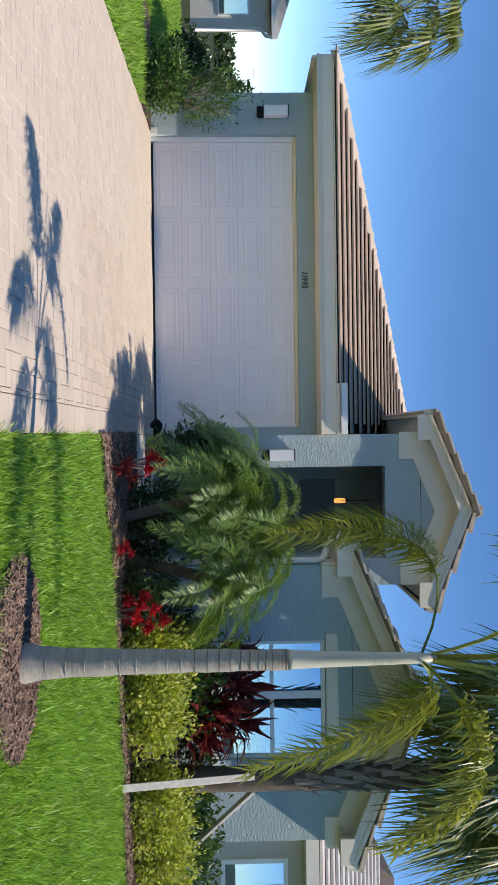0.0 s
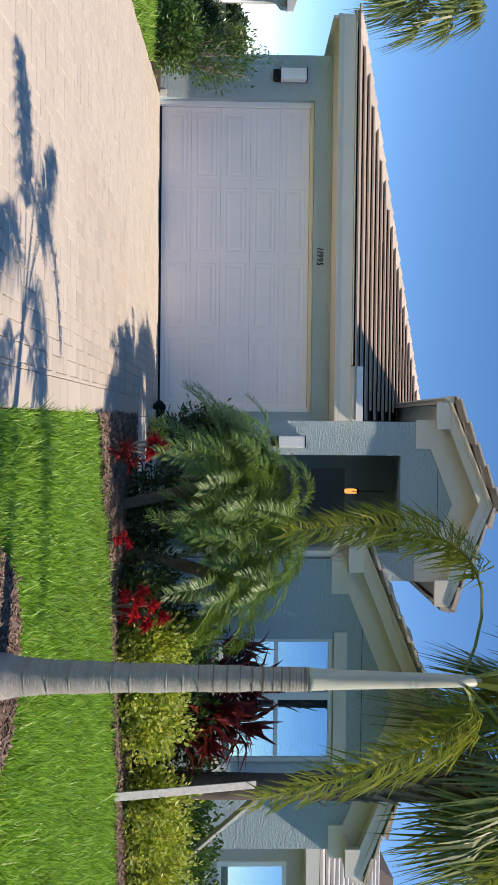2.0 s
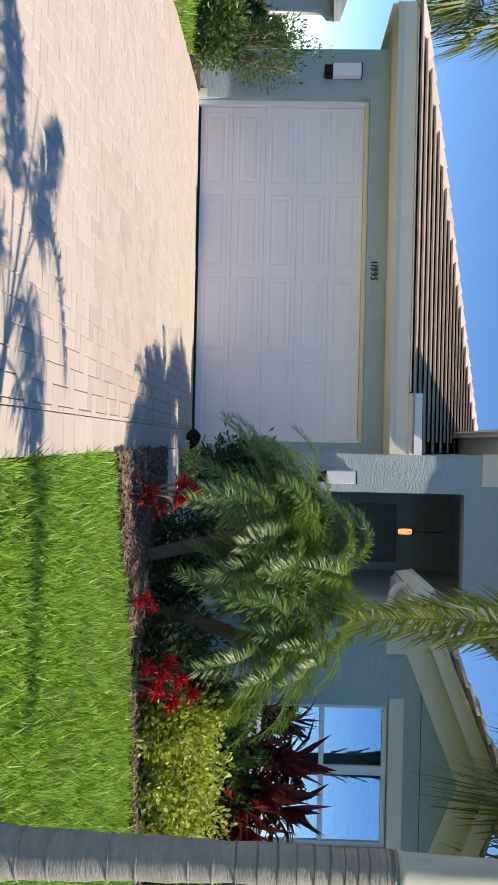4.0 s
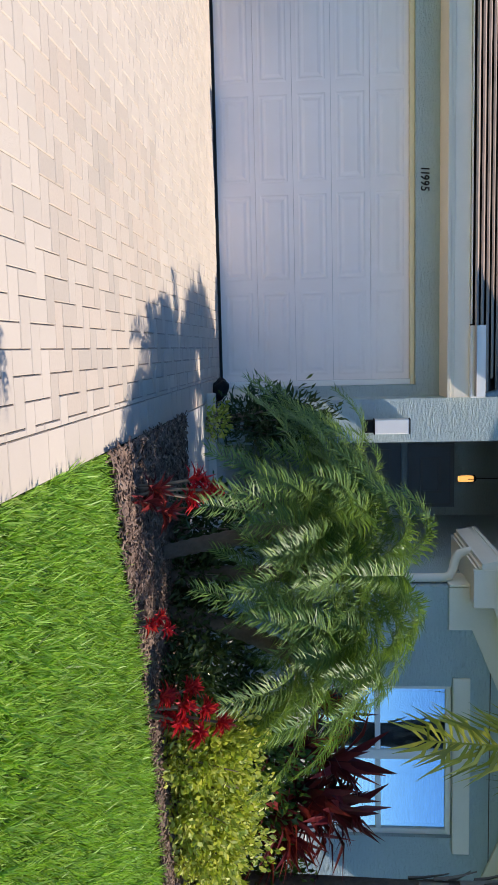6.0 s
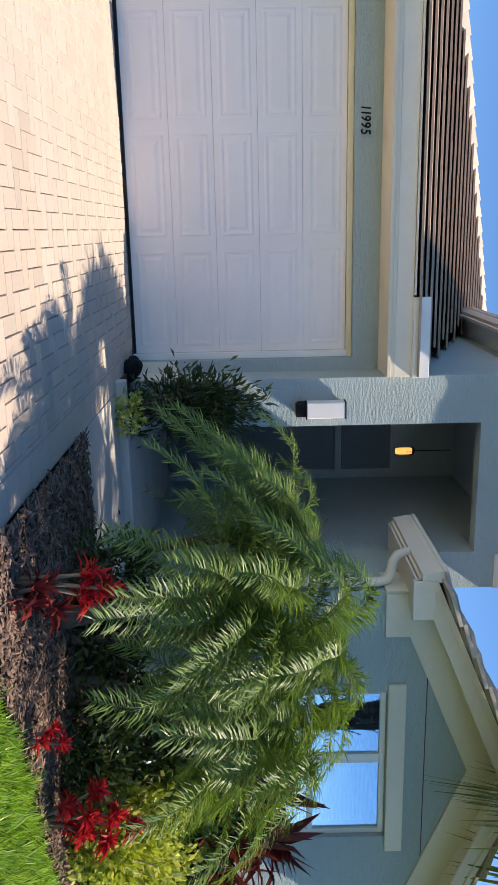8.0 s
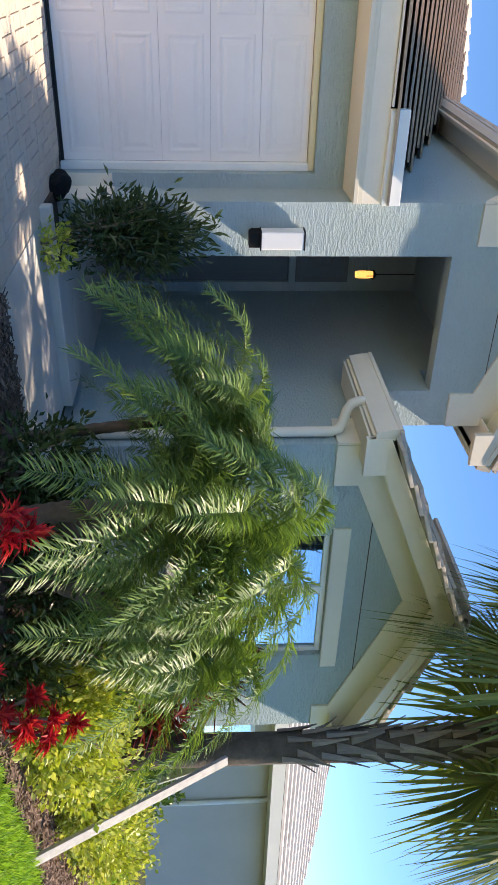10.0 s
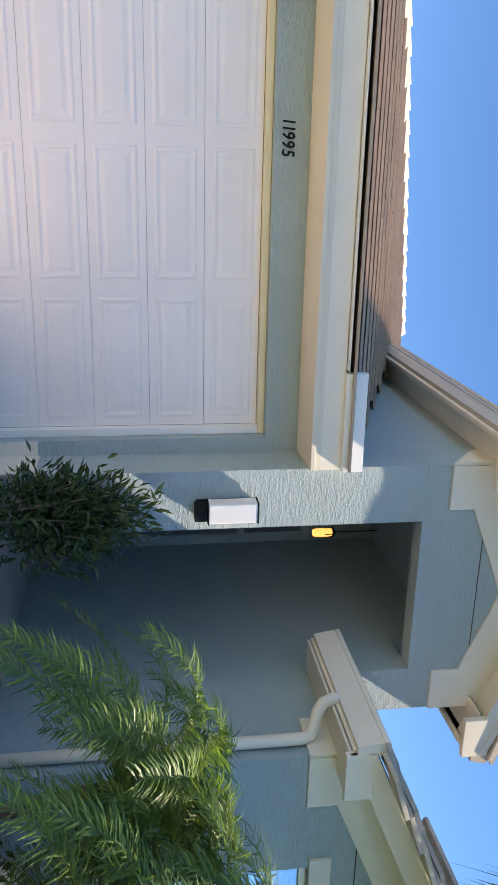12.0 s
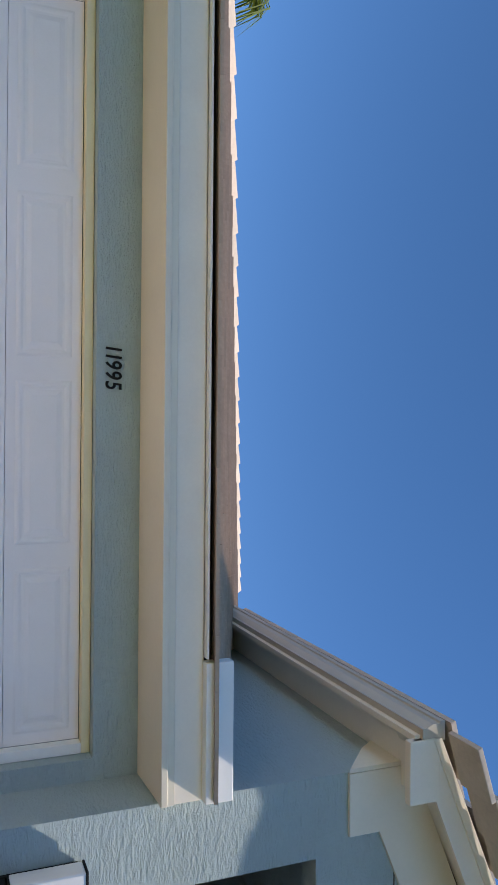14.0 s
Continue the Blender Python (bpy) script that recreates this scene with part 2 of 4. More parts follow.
def bed_edges(x):
    x = np.minimum(x, 5.5)
    return 8.0 + 0.44 * x - 0.04 * x * x + 0.03 * np.sin(5.3 * x)


bm = N()
top = [bm.verts.new((x, bed_edge(x), gz(bed_edge(x)) + 0.015)) for x in np.linspace(0.1, 8.5, 40)]
back = [bm.verts.new((x, 10.73 if x < 1.94 else 12.2, gz(10.7) + 0.02)) for x in np.linspace(0.1, 8.5, 40)]
for i in range(39):
    bm.faces.new((top[i], top[i + 1], back[i + 1], back[i]))
solid("planting_bed", bm, BEDSOIL, "dark mulched planting bed along the house front", "planting bed", "structure")
bm = N()
ring = [bm.verts.new((1.46 + 0.58 * math.cos(a) * (1 + 0.08 * math.sin(3 * a)), 4.95 + 0.46 * math.sin(a), gz(5.0) + 0.012)) for a in np.linspace(0, 2 * math.pi, 40, endpoint=False)]
bm.faces.new(ring)
solid("tree_ring", bm, BEDSOIL, "round bed of brown mulch around the slender palm", "planting bed", "structure")
bm = N()
box(bm, 0.02, 0.66, 12.48, 13.03, -0.1, 0.03)
box(bm, -6.9, -5.02, 12.3, 13.5, -0.1, 0.02)
solid("side_bed", bm, BEDSOIL, "small mulched beds beside the garage", "planting bed", "structure")

# ---- house: walls ----
house = thing("house", "single-storey blue-grey stucco house with cream trim and tile roof", "house", "structure")


def wall(name, bm, material=STUCCO, label=""):
    return part(name, bm, material, house, label)


DW, DH = 4.95, 2.47
bm = N()
box(bm, -5.65, -DW, 13.5, 13.85, -0.1, 2.9)
box(bm, 0.0, 0.14, 13.5, 13.85, -0.1, 2.9)
box(bm, -DW, 0.0, 13.5, 13.85, DH, 2.9)
wall("garage_wall", bm)
bm = N()
box(bm, -5.65, -5.45, 13.851, 24, -0.1, 2.9)
wall("garage_side_wall", bm)
# plinth blocks at the garage opening
bm = N()
box(bm, 0.122, 0.138, 13.045, 13.48, 0.0, 0.52, 0.003)
wall("plinth", bm, CREAM, "pale painted base block")
bm = N()
box(bm, 0.003, 0.137, 13.485, 13.499, 0.0, 0.5, 0.003)
wall("plinth", bm, CREAM, "pale painted base block")
bm = N()
box(bm, -DW - 0.12, -DW - 0.003, 13.485, 13.499, 0.0, 0.12, 0.003)
wall("plinth", bm, CREAM, "pale painted base block")

PX0, PX1, PO0, PO1, PY, PT = 0.14, 2.62, 0.665, 2.178, 13.04, 3.82
AX1, SL = 1.385, 0.415
bm = N()
box(bm, PX0, PO0, PY, PY + 0.5, -0.1, 4.6)
wall("porch_column", bm, STUCCO, "rough blue stucco column, sunlit")
bm = N()
prism(bm, [(PO0, PT), (PX1, PT), (PX1, 4.60), (AX1, 5.05), (PO0, 4.75)], PY, PY + 0.2)
wall("porch_gable_wall", bm)
bm = N()
box(bm, PO1, PX1, PY, PY + 0.5, -0.1, PT)
box(bm, PO1, PO1 + 0.3, PY + 0.5, 16.0, -0.1, 4.4)
wall("porch_side_wall", bm)
bm = N()
box(bm, PX0, PX0 + 0.3, PY + 0.5, 16.8, -0.1, 4.6)
wall("porch_inner_wall", bm)
bm = N()
box(bm, PX0 + 0.3, 1.02, 15.9, 16.1, -0.1, 4.4)
box(bm, 2.05, PO1, 15.9, 16.1, -0.1, 4.4)
box(bm, 1.02, 2.05, 15.9, 16.1, 2.55, 4.4)
wall("entry_wall", bm)
bm = N()
box(bm, PX0 + 0.3, PO1, PY + 0.2, 15.9, 4.3, 4.38)
wall("porch_ceiling", bm, STUCCO)

WX0, WX1, WY = 2.09, 6.2, 11.87
WA = 4.1
win = (3.21, 4.98, 1.05, 2.66)
bm = N()
x0, x1, z0, z1 = win
box(bm, WX0, x0, WY, WY + 0.25, -0.1, 3.0)
box(bm, x1, WX1, WY, WY + 0.25, -0.1, 3.0)
box(bm, x0, x1, WY, WY + 0.25, -0.1, z0)
box(bm, x0, x1, WY, WY + 0.25, z1, 3.0)
prism(bm, [(WX0, 3.0), (WX1, 3.0), (WA, 3.87)], WY, WY + 0.25)
wall("front_wall", bm)
bm = N()
box(bm, WX0, WX0 + 0.2, WY + 0.25, PY - 0.002, -0.1, 3.0)
box(bm, WX1 - 0.2, WX1, WY + 0.25, 24, -0.1, 3.0)
wall("bay_side_wall", bm)
bm = N()
box(bm, -5.65, 6.2, 24, 24.2, -0.1, 2.9)
wall("back_wall", bm)
# added room shell, its dark grey keeps the view through the window dim
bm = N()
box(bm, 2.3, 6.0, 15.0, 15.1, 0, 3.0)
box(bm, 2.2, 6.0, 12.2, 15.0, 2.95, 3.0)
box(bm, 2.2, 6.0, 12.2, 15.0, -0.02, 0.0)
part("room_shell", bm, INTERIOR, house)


def gable_trim(cx, half_out, wl, wr, band_z, yw, apex_in, step, ext):
    """Cream rake band on a gable wall, from left end wl to right end wr."""
    h = 0.41
    bm = N()
    d0, d1 = yw - 0.03, yw - 0.002
    up = lambda x: apex_in + 0.0 - h * abs(x - cx)
    for a, b, s in ((wl, wl + step, 1), (wr, wr - step, -1)):
        inner = up(b)
        prism(bm, [(a, band_z), (b, band_z), (b, inner), (cx, apex_in), (cx, apex_in + ext), (a, apex_in + ext - h * abs(a - cx))], d0, d1)
    return part("rake_band", bm, CREAM, house, "raised cream band along the gable")


gable_trim(1.42, 0, PX0 + 0.003, PX1 - 0.003, 4.05, PY, 4.63, 0.41, 0.42)
gable_trim(4.15, 0, WX0 + 0.003, 6.32, 2.62, WY, 3.515, 0.47, 0.42)
bm = N()
prism(bm, [(13.012, 4.05), (13.012, 4.50), (13.45, 4.50), (13.30, 4.30)], PX0 - 0.03, PX0 - 0.002, "x")
part("rake_band", bm, CREAM, house, "cream band turning the corner of the gable")
bm = N()
box(bm, WX0 - 0.03, WX0 - 0.002, WY - 0.03, WY + 0.42, 2.62, 2.86, 0.004)
part("rake_band", bm, CREAM, house, "cream band turning the corner of the bay")
bm = N()
box(bm, 2.9, 5.4, WY - 0.004, WY - 0.0005, 3.06, 3.07)
box(bm, 0.75, 2.05, PY - 0.004, PY - 0.0005, 4.40, 4.408)
part("control_joint", bm, UNDERLAY, house, "thin stucco control joint")


def gable_roof(cx, half, apex, yf, yb, name, ybl=None):
    """Roof slab, soffit, fascia, end boxes and tiles of a gable."""
    eave = apex - SL * half
    bm = N()
    t = 0.10
    ybl = ybl or yb
    prism(bm, [(cx, apex - t), (cx + half, eave - t), (cx + half, eave - t + 0.04), (cx, apex - t + 0.04)], yf + 0.02, yb)
    prism(bm, [(cx - half, eave - t), (cx, apex - t), (cx, apex - t + 0.04), (cx - half, eave - t + 0.04)], yf + 0.02, ybl)
    part("roof_deck", bm, UNDERLAY, house)
    bm = N()
    prism(bm, [(cx - half + 0.02, eave - t - 0.09), (cx, apex - t - 0.05), (cx + half - 0.02, eave - t - 0.09), (cx + half - 0.02, eave - t - 0.004), (cx, apex - t - 0.004), (cx - half + 0.02, eave - t - 0.004)], yf + 0.03, (PY if name == "porch" else WY) - 0.001)
    part("rake_soffit", bm, CREAM, house)
    for s in (-1, 1):
        ye = ybl if s < 0 else yb
        bm = N()
        e = cx + s * half
        prism(bm, [(e, eave - 0.26), (cx, apex - 0.28), (cx, apex - 0.075), (e, eave - 0.075)], yf, yf + 0.025)
        prism(bm, [(e, eave - 0.13), (cx, apex - 0.145), (cx, apex - 0.07), (e, eave - 0.07)], yf - 0.018, yf - 0.001)
        part("rake_fascia", bm, FASCIA, house, "white painted rake fascia board")
        bm = N()
        box(bm, min(e, e - s * 0.40), max(e, e - s * 0.40), yf - 0.012, yf + 0.05, eave - 0.30, eave - 0.08, 0.006)
        part("eave_return", bm, FASCIA, house, "boxed white eave return")
        # long eave: fascia, soffit, gutter
        bm = N()
        g0, g1 = (e - 0.02, e + 0.10) if s > 0 else (e - 0.10, e + 0.02)
        gt, gb = (eave - 0.035, eave - 0.20) if name == "porch" else (eave + 0.02, eave - 0.215)
        o, i = (g1, g0) if s > 0 else (g0, g1)
        lip = -0.012 * s
        prism(bm, [(i, gt), (o, gt), (o, gt - 0.035), (o + lip, gt - 0.04), (o + lip, gt - 0.09), (o + 3 * lip, gb + 0.02), (o + 3 * lip, gb), (i, gb)], yf, ye)
        part("gutter", bm, GUTTER if name == "porch" else FASCIA, house, "painted metal gutter along the eave")
        bm = N()
        box(bm, e - 0.02, e + 0.02, yf + 0.03, ye, eave - 0.24, eave - 0.035)
        part("eave_fascia", bm, FASCIA, house)
        bm = N()
        i = e - s * 0.42
        box(bm, min(e, i), max(e, i), yf + 0.055, ye, *((eave - 0.145, eave - 0.13) if name == "porch" else (eave - 0.27, eave - 0.25)))
        part("eave_soffit", bm, CREAM, house)


def tile_mesh(w, d, t, material, name="tile"):
    bm = N()
    box(bm, -w / 2, w / 2, 0, d, 0, t)
    for v in bm.verts:
        if v.co.y < 0.01 and v.co.z > t / 2:
            v.co.z -= 0.006
    return mesh_of(name, bm, material)


T_ME = tile_mesh(0.3285, 0.40, 0.03, TILE)
T_PALE = tile_mesh(0.325, 0.40, 0.042, TILE_PALE)
CAP_BM = N()
prism(CAP_BM, [(-0.13, -0.06), (-0.07, 0.055), (0.07, 0.055), (0.13, -0.06), (0.105, -0.06), (0.05, 0.025), (-0.05, 0.025), (-0.105, -0.06)], 0, 0.42)
CAP = mesh_of("ridge_cap", CAP_BM, TILE_PALE)


def lay(tiles, me, origin, along, up, rows, cols, pitch=0.33, course=0.345, keep=None, jitter=0.0015):
    """Overlapping courses of tiles on a slope: origin at the eave, 'along' the eave, 'up' the slope."""
    along, up = Vector(along).normalized(), Vector(up).normalized()
    nrm = along.cross(up)
    lift = math.atan2(0.055, course)
    for r in range(rows):
        for c in range(cols):
            p = Vector(origin) + along * (pitch * (c + 0.5 + 0.5 * (r % 2))) + up * (course * r - 0.03) + nrm * (0.012 + random.uniform(-jitter, jitter))
            if keep and not keep(p):
                continue
            m = Matrix((along, up, nrm)).transposed().to_4x4()
            m = Matrix.Translation(p + nrm * 0.048) @ m @ Matrix.Rotation(-lift, 4, "X")
            piece("tile", me, tiles, m)


gable_roof(AX1, 1.54, 5.22, 12.68, 17.2, "porch")
gable_roof(WA, 2.30, 4.06, 11.50, 18.0, "bay", 13.03)

# garage hip roof, eave and soffit
EY, EZ, EX0, HS = 12.98, 3.03, -6.05, 0.405
bm = N()
v = [bm.verts.new(p) for p in ((EX0, EY, EZ), (0.14, EY, EZ), (EX0 + 6.19, EY + 6.19, EZ + 6.19 * HS), (EX0, 24.5, EZ), (EX0 + 6.19, 19.2, EZ + 6.19 * HS), (2.4, 19.2, EZ + 6.19 * HS), (2.4, 24.5, EZ), (0.45, EY + 6.19, EZ + 6.19 * HS))]
bm.faces.new((v[0], v[1], v[2])), bm.faces.new((v[0], v[2], v[4], v[3])), bm.faces.new((v[3], v[4], v[5], v[6]))
part("garage_roof_deck", bm, UNDERLAY, house)
bm = N()
box(bm, 2.5, 6.2, 12.2, 24.2, 2.96, 3.0)
part("rear_roof_deck", bm, UNDERLAY, house)
bm = N()
prism(bm, [(13.037, 2.772), (13.499, 2.756), (13.499, 2.773), (13.037, 2.789)], EX0, 0.135, "x")
box(bm, EX0, -5.655, 13.5, 24, 2.775, 2.79)
part("garage_soffit", bm, SOFFIT, house, "cream soffit boards under the garage eave")
bm = N()
box(bm, EX0, 0.135, 12.965, 13.035, 2.768, 2.808, 0.004)
box(bm, EX0, 0.135, 12.975, 13.035, 2.81, 2.848)
part("frieze_board", bm, SOFFIT, house, "cream stepped trim below the fascia")
bm = N()
box(bm, EX0, 0.135, 12.985, 13.035, 2.85, 3.03, 0.004)
box(bm, EX0 - 0.003, EX0 + 0.03, 13.036, 24, 2.70, 3.055)
part("garage_fascia", bm, FASCIA, house, "white painted fascia board")
bm = N()
box(bm, EX0 - 0.02, -0.72, 12.93, 13.03, 3.032, 3.047, 0.003)
part("drip_edge", bm, WHITE, house, "bright white metal drip edge")
bm = N()
box(bm, -0.70, 0.137, 12.915, 13.0, 3.025, 3.20, 0.006)
part("splash_guard", bm, WHITE, house, "white metal gutter section beside the column")
bm = N()
box(bm, EX0 + 0.02, -0.73, 12.985, 13.0, 3.08, 3.11)
part("roof_batten", bm, UNDERLAY, house)

# downspout on the bay
bm = N()
tube(bm, [(1.77, 12.12, 2.90), (1.77, 12.12, 2.84), (1.79, 12.11, 2.77), (1.85, 12.08, 2.72), (1.95, 12.04, 2.69), (2.01, 12.01, 2.65), (2.03, 12.0, 2.58), (2.03, 12.0, 1.3), (2.03, 12.0, 0.15)], 0.05, 12)
part("downspout", bm, FASCIA, house, "white downspout with a curved elbow")

# bay window
window = thing("window_1", "white framed sliding window with reflective glass in the front wall", "window", "structure")
bm = N()
x0, x1, z0, z1 = win
f = 0.06
mid = 4.04
for a, b, c, d in ((x0, x1, z1 - f, z1), (x0, x1, z0, z0 + f), (x0, x0 + f, z0 + f, z1 - f), (x1 - f, x1, z0 + f, z1 - f), (mid - 0.055, mid + 0.055, z0 + f, z1 - f), (x0 + f, mid - 0.055, 1.83, 1.89), (mid + 0.055, x1 - f, 1.83, 1.89)):
    box(bm, a + 0.001, b - 0.001, WY + 0.06, WY + 0.13, c, d, 0.006)
part("window_frame", bm, WHITE, window)
for a, b in ((x0 + f, mid - 0.055), (mid + 0.055, x1 - f)):
    for c, d in ((z0 + f, 1.83), (1.89, z1 - f)):
        bm = N()
        box(bm, a - 0.01, b + 0.01, WY + 0.09, WY + 0.096, c - 0.01, d + 0.01)
        pane = part("pane", bm, PANE, window)
        pane.visible_shadow = False
bm = N()
box(bm, x0 - 0.10, x1 + 0.17, WY - 0.035, WY - 0.002, z1 + 0.005, z1 + 0.19, 0.006)
part("window_header", bm, CREAM, window, "cream band above the window")
bm = N()
box(bm, x0 - 0.12, x1 + 0.12, WY - 0.05, WY - 0.002, z0 - 0.1, z0 - 0.004, 0.008)
part("window_sill", bm, CREAM, window)
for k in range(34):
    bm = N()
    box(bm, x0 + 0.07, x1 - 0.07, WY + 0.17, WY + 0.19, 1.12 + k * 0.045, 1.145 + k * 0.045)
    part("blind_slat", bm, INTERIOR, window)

# ---- garage door ----
gd = thing("garage_door", "closed white sectional garage door with long raised panels", "garage door", "structure")
X0, X1, Z1 = -DW + 0.07, -0.07, DH - 0.06
NS, NP = 5, 4
sh = (Z1 - 0.03) / NS
pw = (X1 - X0) / NP
for k in range(NS):
    za, zb = 0.03 + k * sh, 0.03 + (k + 1) * sh - 0.003
    bm = N()
    box(bm, X0 + 0.002, X1 - 0.002, 13.69, 13.73, za, zb)
    for j in range(NP):
        a, b, c, d = X0 + j * pw + 0.075, X0 + (j + 1) * pw - 0.075, za + 0.06, zb - 0.06
        # sunk moulding with a raised field inside it
        ring_of = lambda g, y: [bm.verts.new(p) for p in ((a + g, y, c + g), (b - g, y, c + g), (b - g, y, d - g), (a + g, y, d - g))]
        loops = [ring_of(g, y) for g, y in ((0, 13.6895), (0.016, 13.685), (0.030, 13.685), (0.046, 13.6892), (0.062, 13.6892), (0.095, 13.683))]
        for lo_, hi_ in zip(loops, loops[1:]):
            for i in range(4):
                bm.faces.new((lo_[i], lo_[(i + 1) % 4], hi_[(i + 1) % 4], hi_[i]))
        bm.faces.new(loops[-1])
    part("door_section", bm, GARAGE, gd)
bm = N()
box(bm, X0, X1, 13.675, 13.70, 0.0, 0.03)
part("bottom_seal", bm, RUBBER, gd, "black rubber bottom seal")
bm = N()
box(bm, -DW + 0.003, X0, 13.6, 13.69, 0.0, Z1, 0.004)
box(bm, X1, -0.003, 13.6, 13.69, 0.0, Z1, 0.004)
part("jamb", bm, WHITE, gd)
bm = N()
box(bm, -DW + 0.003, -0.003, 13.6, 13.69, Z1 + 0.001, DH - 0.003, 0.004)
part("head_trim", bm, BUTTER, gd, "butter yellow head trim")
bm = N()
box(bm, -DW, 0, 13.74, 13.84, -0.05, DH)
part("door_backing", bm, INTERIOR, gd)

# ---- house number ----
number = thing("house_number", "black metal house number 11995 above the garage door", "house number")
for k, ch in enumerate("11995"):
    cu = bpy.data.curves.new("digit", "FONT")
    cu.body, cu.size, cu.extrude, cu.shear = ch, 0.145, 0.006, 0.12
    cu.offset = 0.0015
    tmp = new("digit_curve", cu)
    me = bpy.data.meshes.new_from_object(tmp.evaluated_get(bpy.context.evaluated_depsgraph_get()))
    bpy.data.objects.remove(tmp)
    me.materials.clear()
    me.materials.append(BLACK)
    d = new("digit", me)
    d.parent = number
    d.matrix_basis = pose((-2.635, -2.585, -2.533, -2.467, -2.40)[k], 13.492, 2.53, 90, 0, 0) @ Matrix.Diagonal((0.82, 1, 1, 1))


# ---- lamps ----
def wall_lamp(x, y, label):
    lamp_ob = thing("wall_lamp", label, "wall lamp", group="porch wall lamps", at=(x, y, 1.80))
    bm = N()
    box(bm, -0.075, 0.075, -0.03, -0.001, 0.02, 0.50, 0.004)
    part("backplate", bm, BLACK, lamp_ob)
    bm = N()
    box(bm, -0.07, 0.07, -0.15, -0.03, 0.0, 0.10, 0.004)
    part("base_cup", bm, BLACK, lamp_ob, "black metal housing")
    bm = N()
    box(bm, -0.088, 0.088, -0.17, -0.031, 0.11, 0.52, 0.012)
    shade = part("shade", bm, FROST, lamp_ob, "white frosted glass shade")
    for z in (0.105, 0.52):
        bm = N()
        box(bm, -0.092, 0.092, -0.174, -0.031, z, z + 0.012, 0.002)
        part("rim", bm, BLACK, shade)
    return lamp_ob


wall_lamp(0.46, 13.037, "white frosted wall lamp with black back on the column")
wall_lamp(-5.29, 13.497, "white frosted wall lamp with black back beside the garage door")

pend = thing("pendant_lantern", "lit amber glass pendant lantern hanging in the porch", "lantern", at=(1.33, 14.3, 3.24))
bm = N()
tube(bm, [(0, 0, -0.10), (0, 0, -0.06), (0, 0, 0.06), (0, 0, 0.10)], [0.035, 0.045, 0.045, 0.038], 12)
part("glass", bm, AMBER, pend, "glowing amber glass")
bm = N()
tube(bm, [(0, 0, 0.10), (0, 0, 0.115), (0, 0, 0.14)], [0.055, 0.055, 0.02], 12)
for a in range(4):
    c, s = math.cos(a * math.pi / 2), math.sin(a * math.pi / 2)
    tube(bm, [(0.05 * c, 0.05 * s, 0.1), (0.05 * c, 0.05 * s, 0.02)], 0.005, 4)
part("cap", bm, BLACK, pend)
bm = N()
tube(bm, [(0, 0, 0.14), (0, 0, 0.595)], 0.006, 6)
part("rod", bm, BLACK, pend)
pl = bpy.data.lights.new("pendant_glow", "POINT")
pl.energy, pl.color, pl.shadow_soft_size = 0.15, (1.0, 0.7, 0.4), 0.06
plo = new("pendant_glow", pl)
plo.location = (1.33, 14.3, 3.08)

# ---- front door ----
fd = thing("door_1", "dark grey panelled front door, closed, deep in the porch", "door", "structure")
bm = N()
box(bm, 1.023, 2.047, 15.95, 16.0, 0.09, 2.547, 0.004)
slab = part("leaf", bm, DOORPAINT, fd)
for c, d in ((0.25, 1.05), (1.2, 1.6), (1.75, 2.4)):
    bm = N()
    for a, b in ((1.13, 1.49), (1.58, 1.94)):
        for p, q, r, s in ((a, b, c, c + 0.03), (a, b, d - 0.03, d), (a, a + 0.03, c + 0.03, d - 0.03), (b - 0.03, b, c + 0.03, d - 0.03)):
            box(bm, p, q, 15.938, 15.949, r, s)
    part("moulding", bm, DOORLINE, slab, "raised panel moulding")
bm = N()
tube(bm, [(1.1, 15.94, 1.05), (1.1, 15.88, 1.05), (1.1, 15.87, 1.2), (1.1, 15.94, 1.25)], 0.012, 6)
part("door_handle", bm, BLACK, slab)


tr = thing("transom_panel", "dark panelled transom above the front door", "panel", "structure")
bm = N()
box(bm, 1.03, 2.04, 15.88, 15.897, 2.64, 3.36)
part("board", bm, DOORPAINT, tr)
for k, (a, b, c, d) in enumerate(((1.05, 2.02, 2.66, 3.34), (1.25, 1.82, 2.84, 3.16))):
    bm = N()
    for p, q, r0, r1 in ((a, b, c, c + 0.04), (a, b, d - 0.04, d), (a, a + 0.04, c + 0.04, d - 0.04), (b - 0.04, b, c + 0.04, d - 0.04)):
        box(bm, p, q, 15.862, 15.879, r0, r1)
    part("moulding", bm, DOORLINE, tr, "grey rectangular moulding")


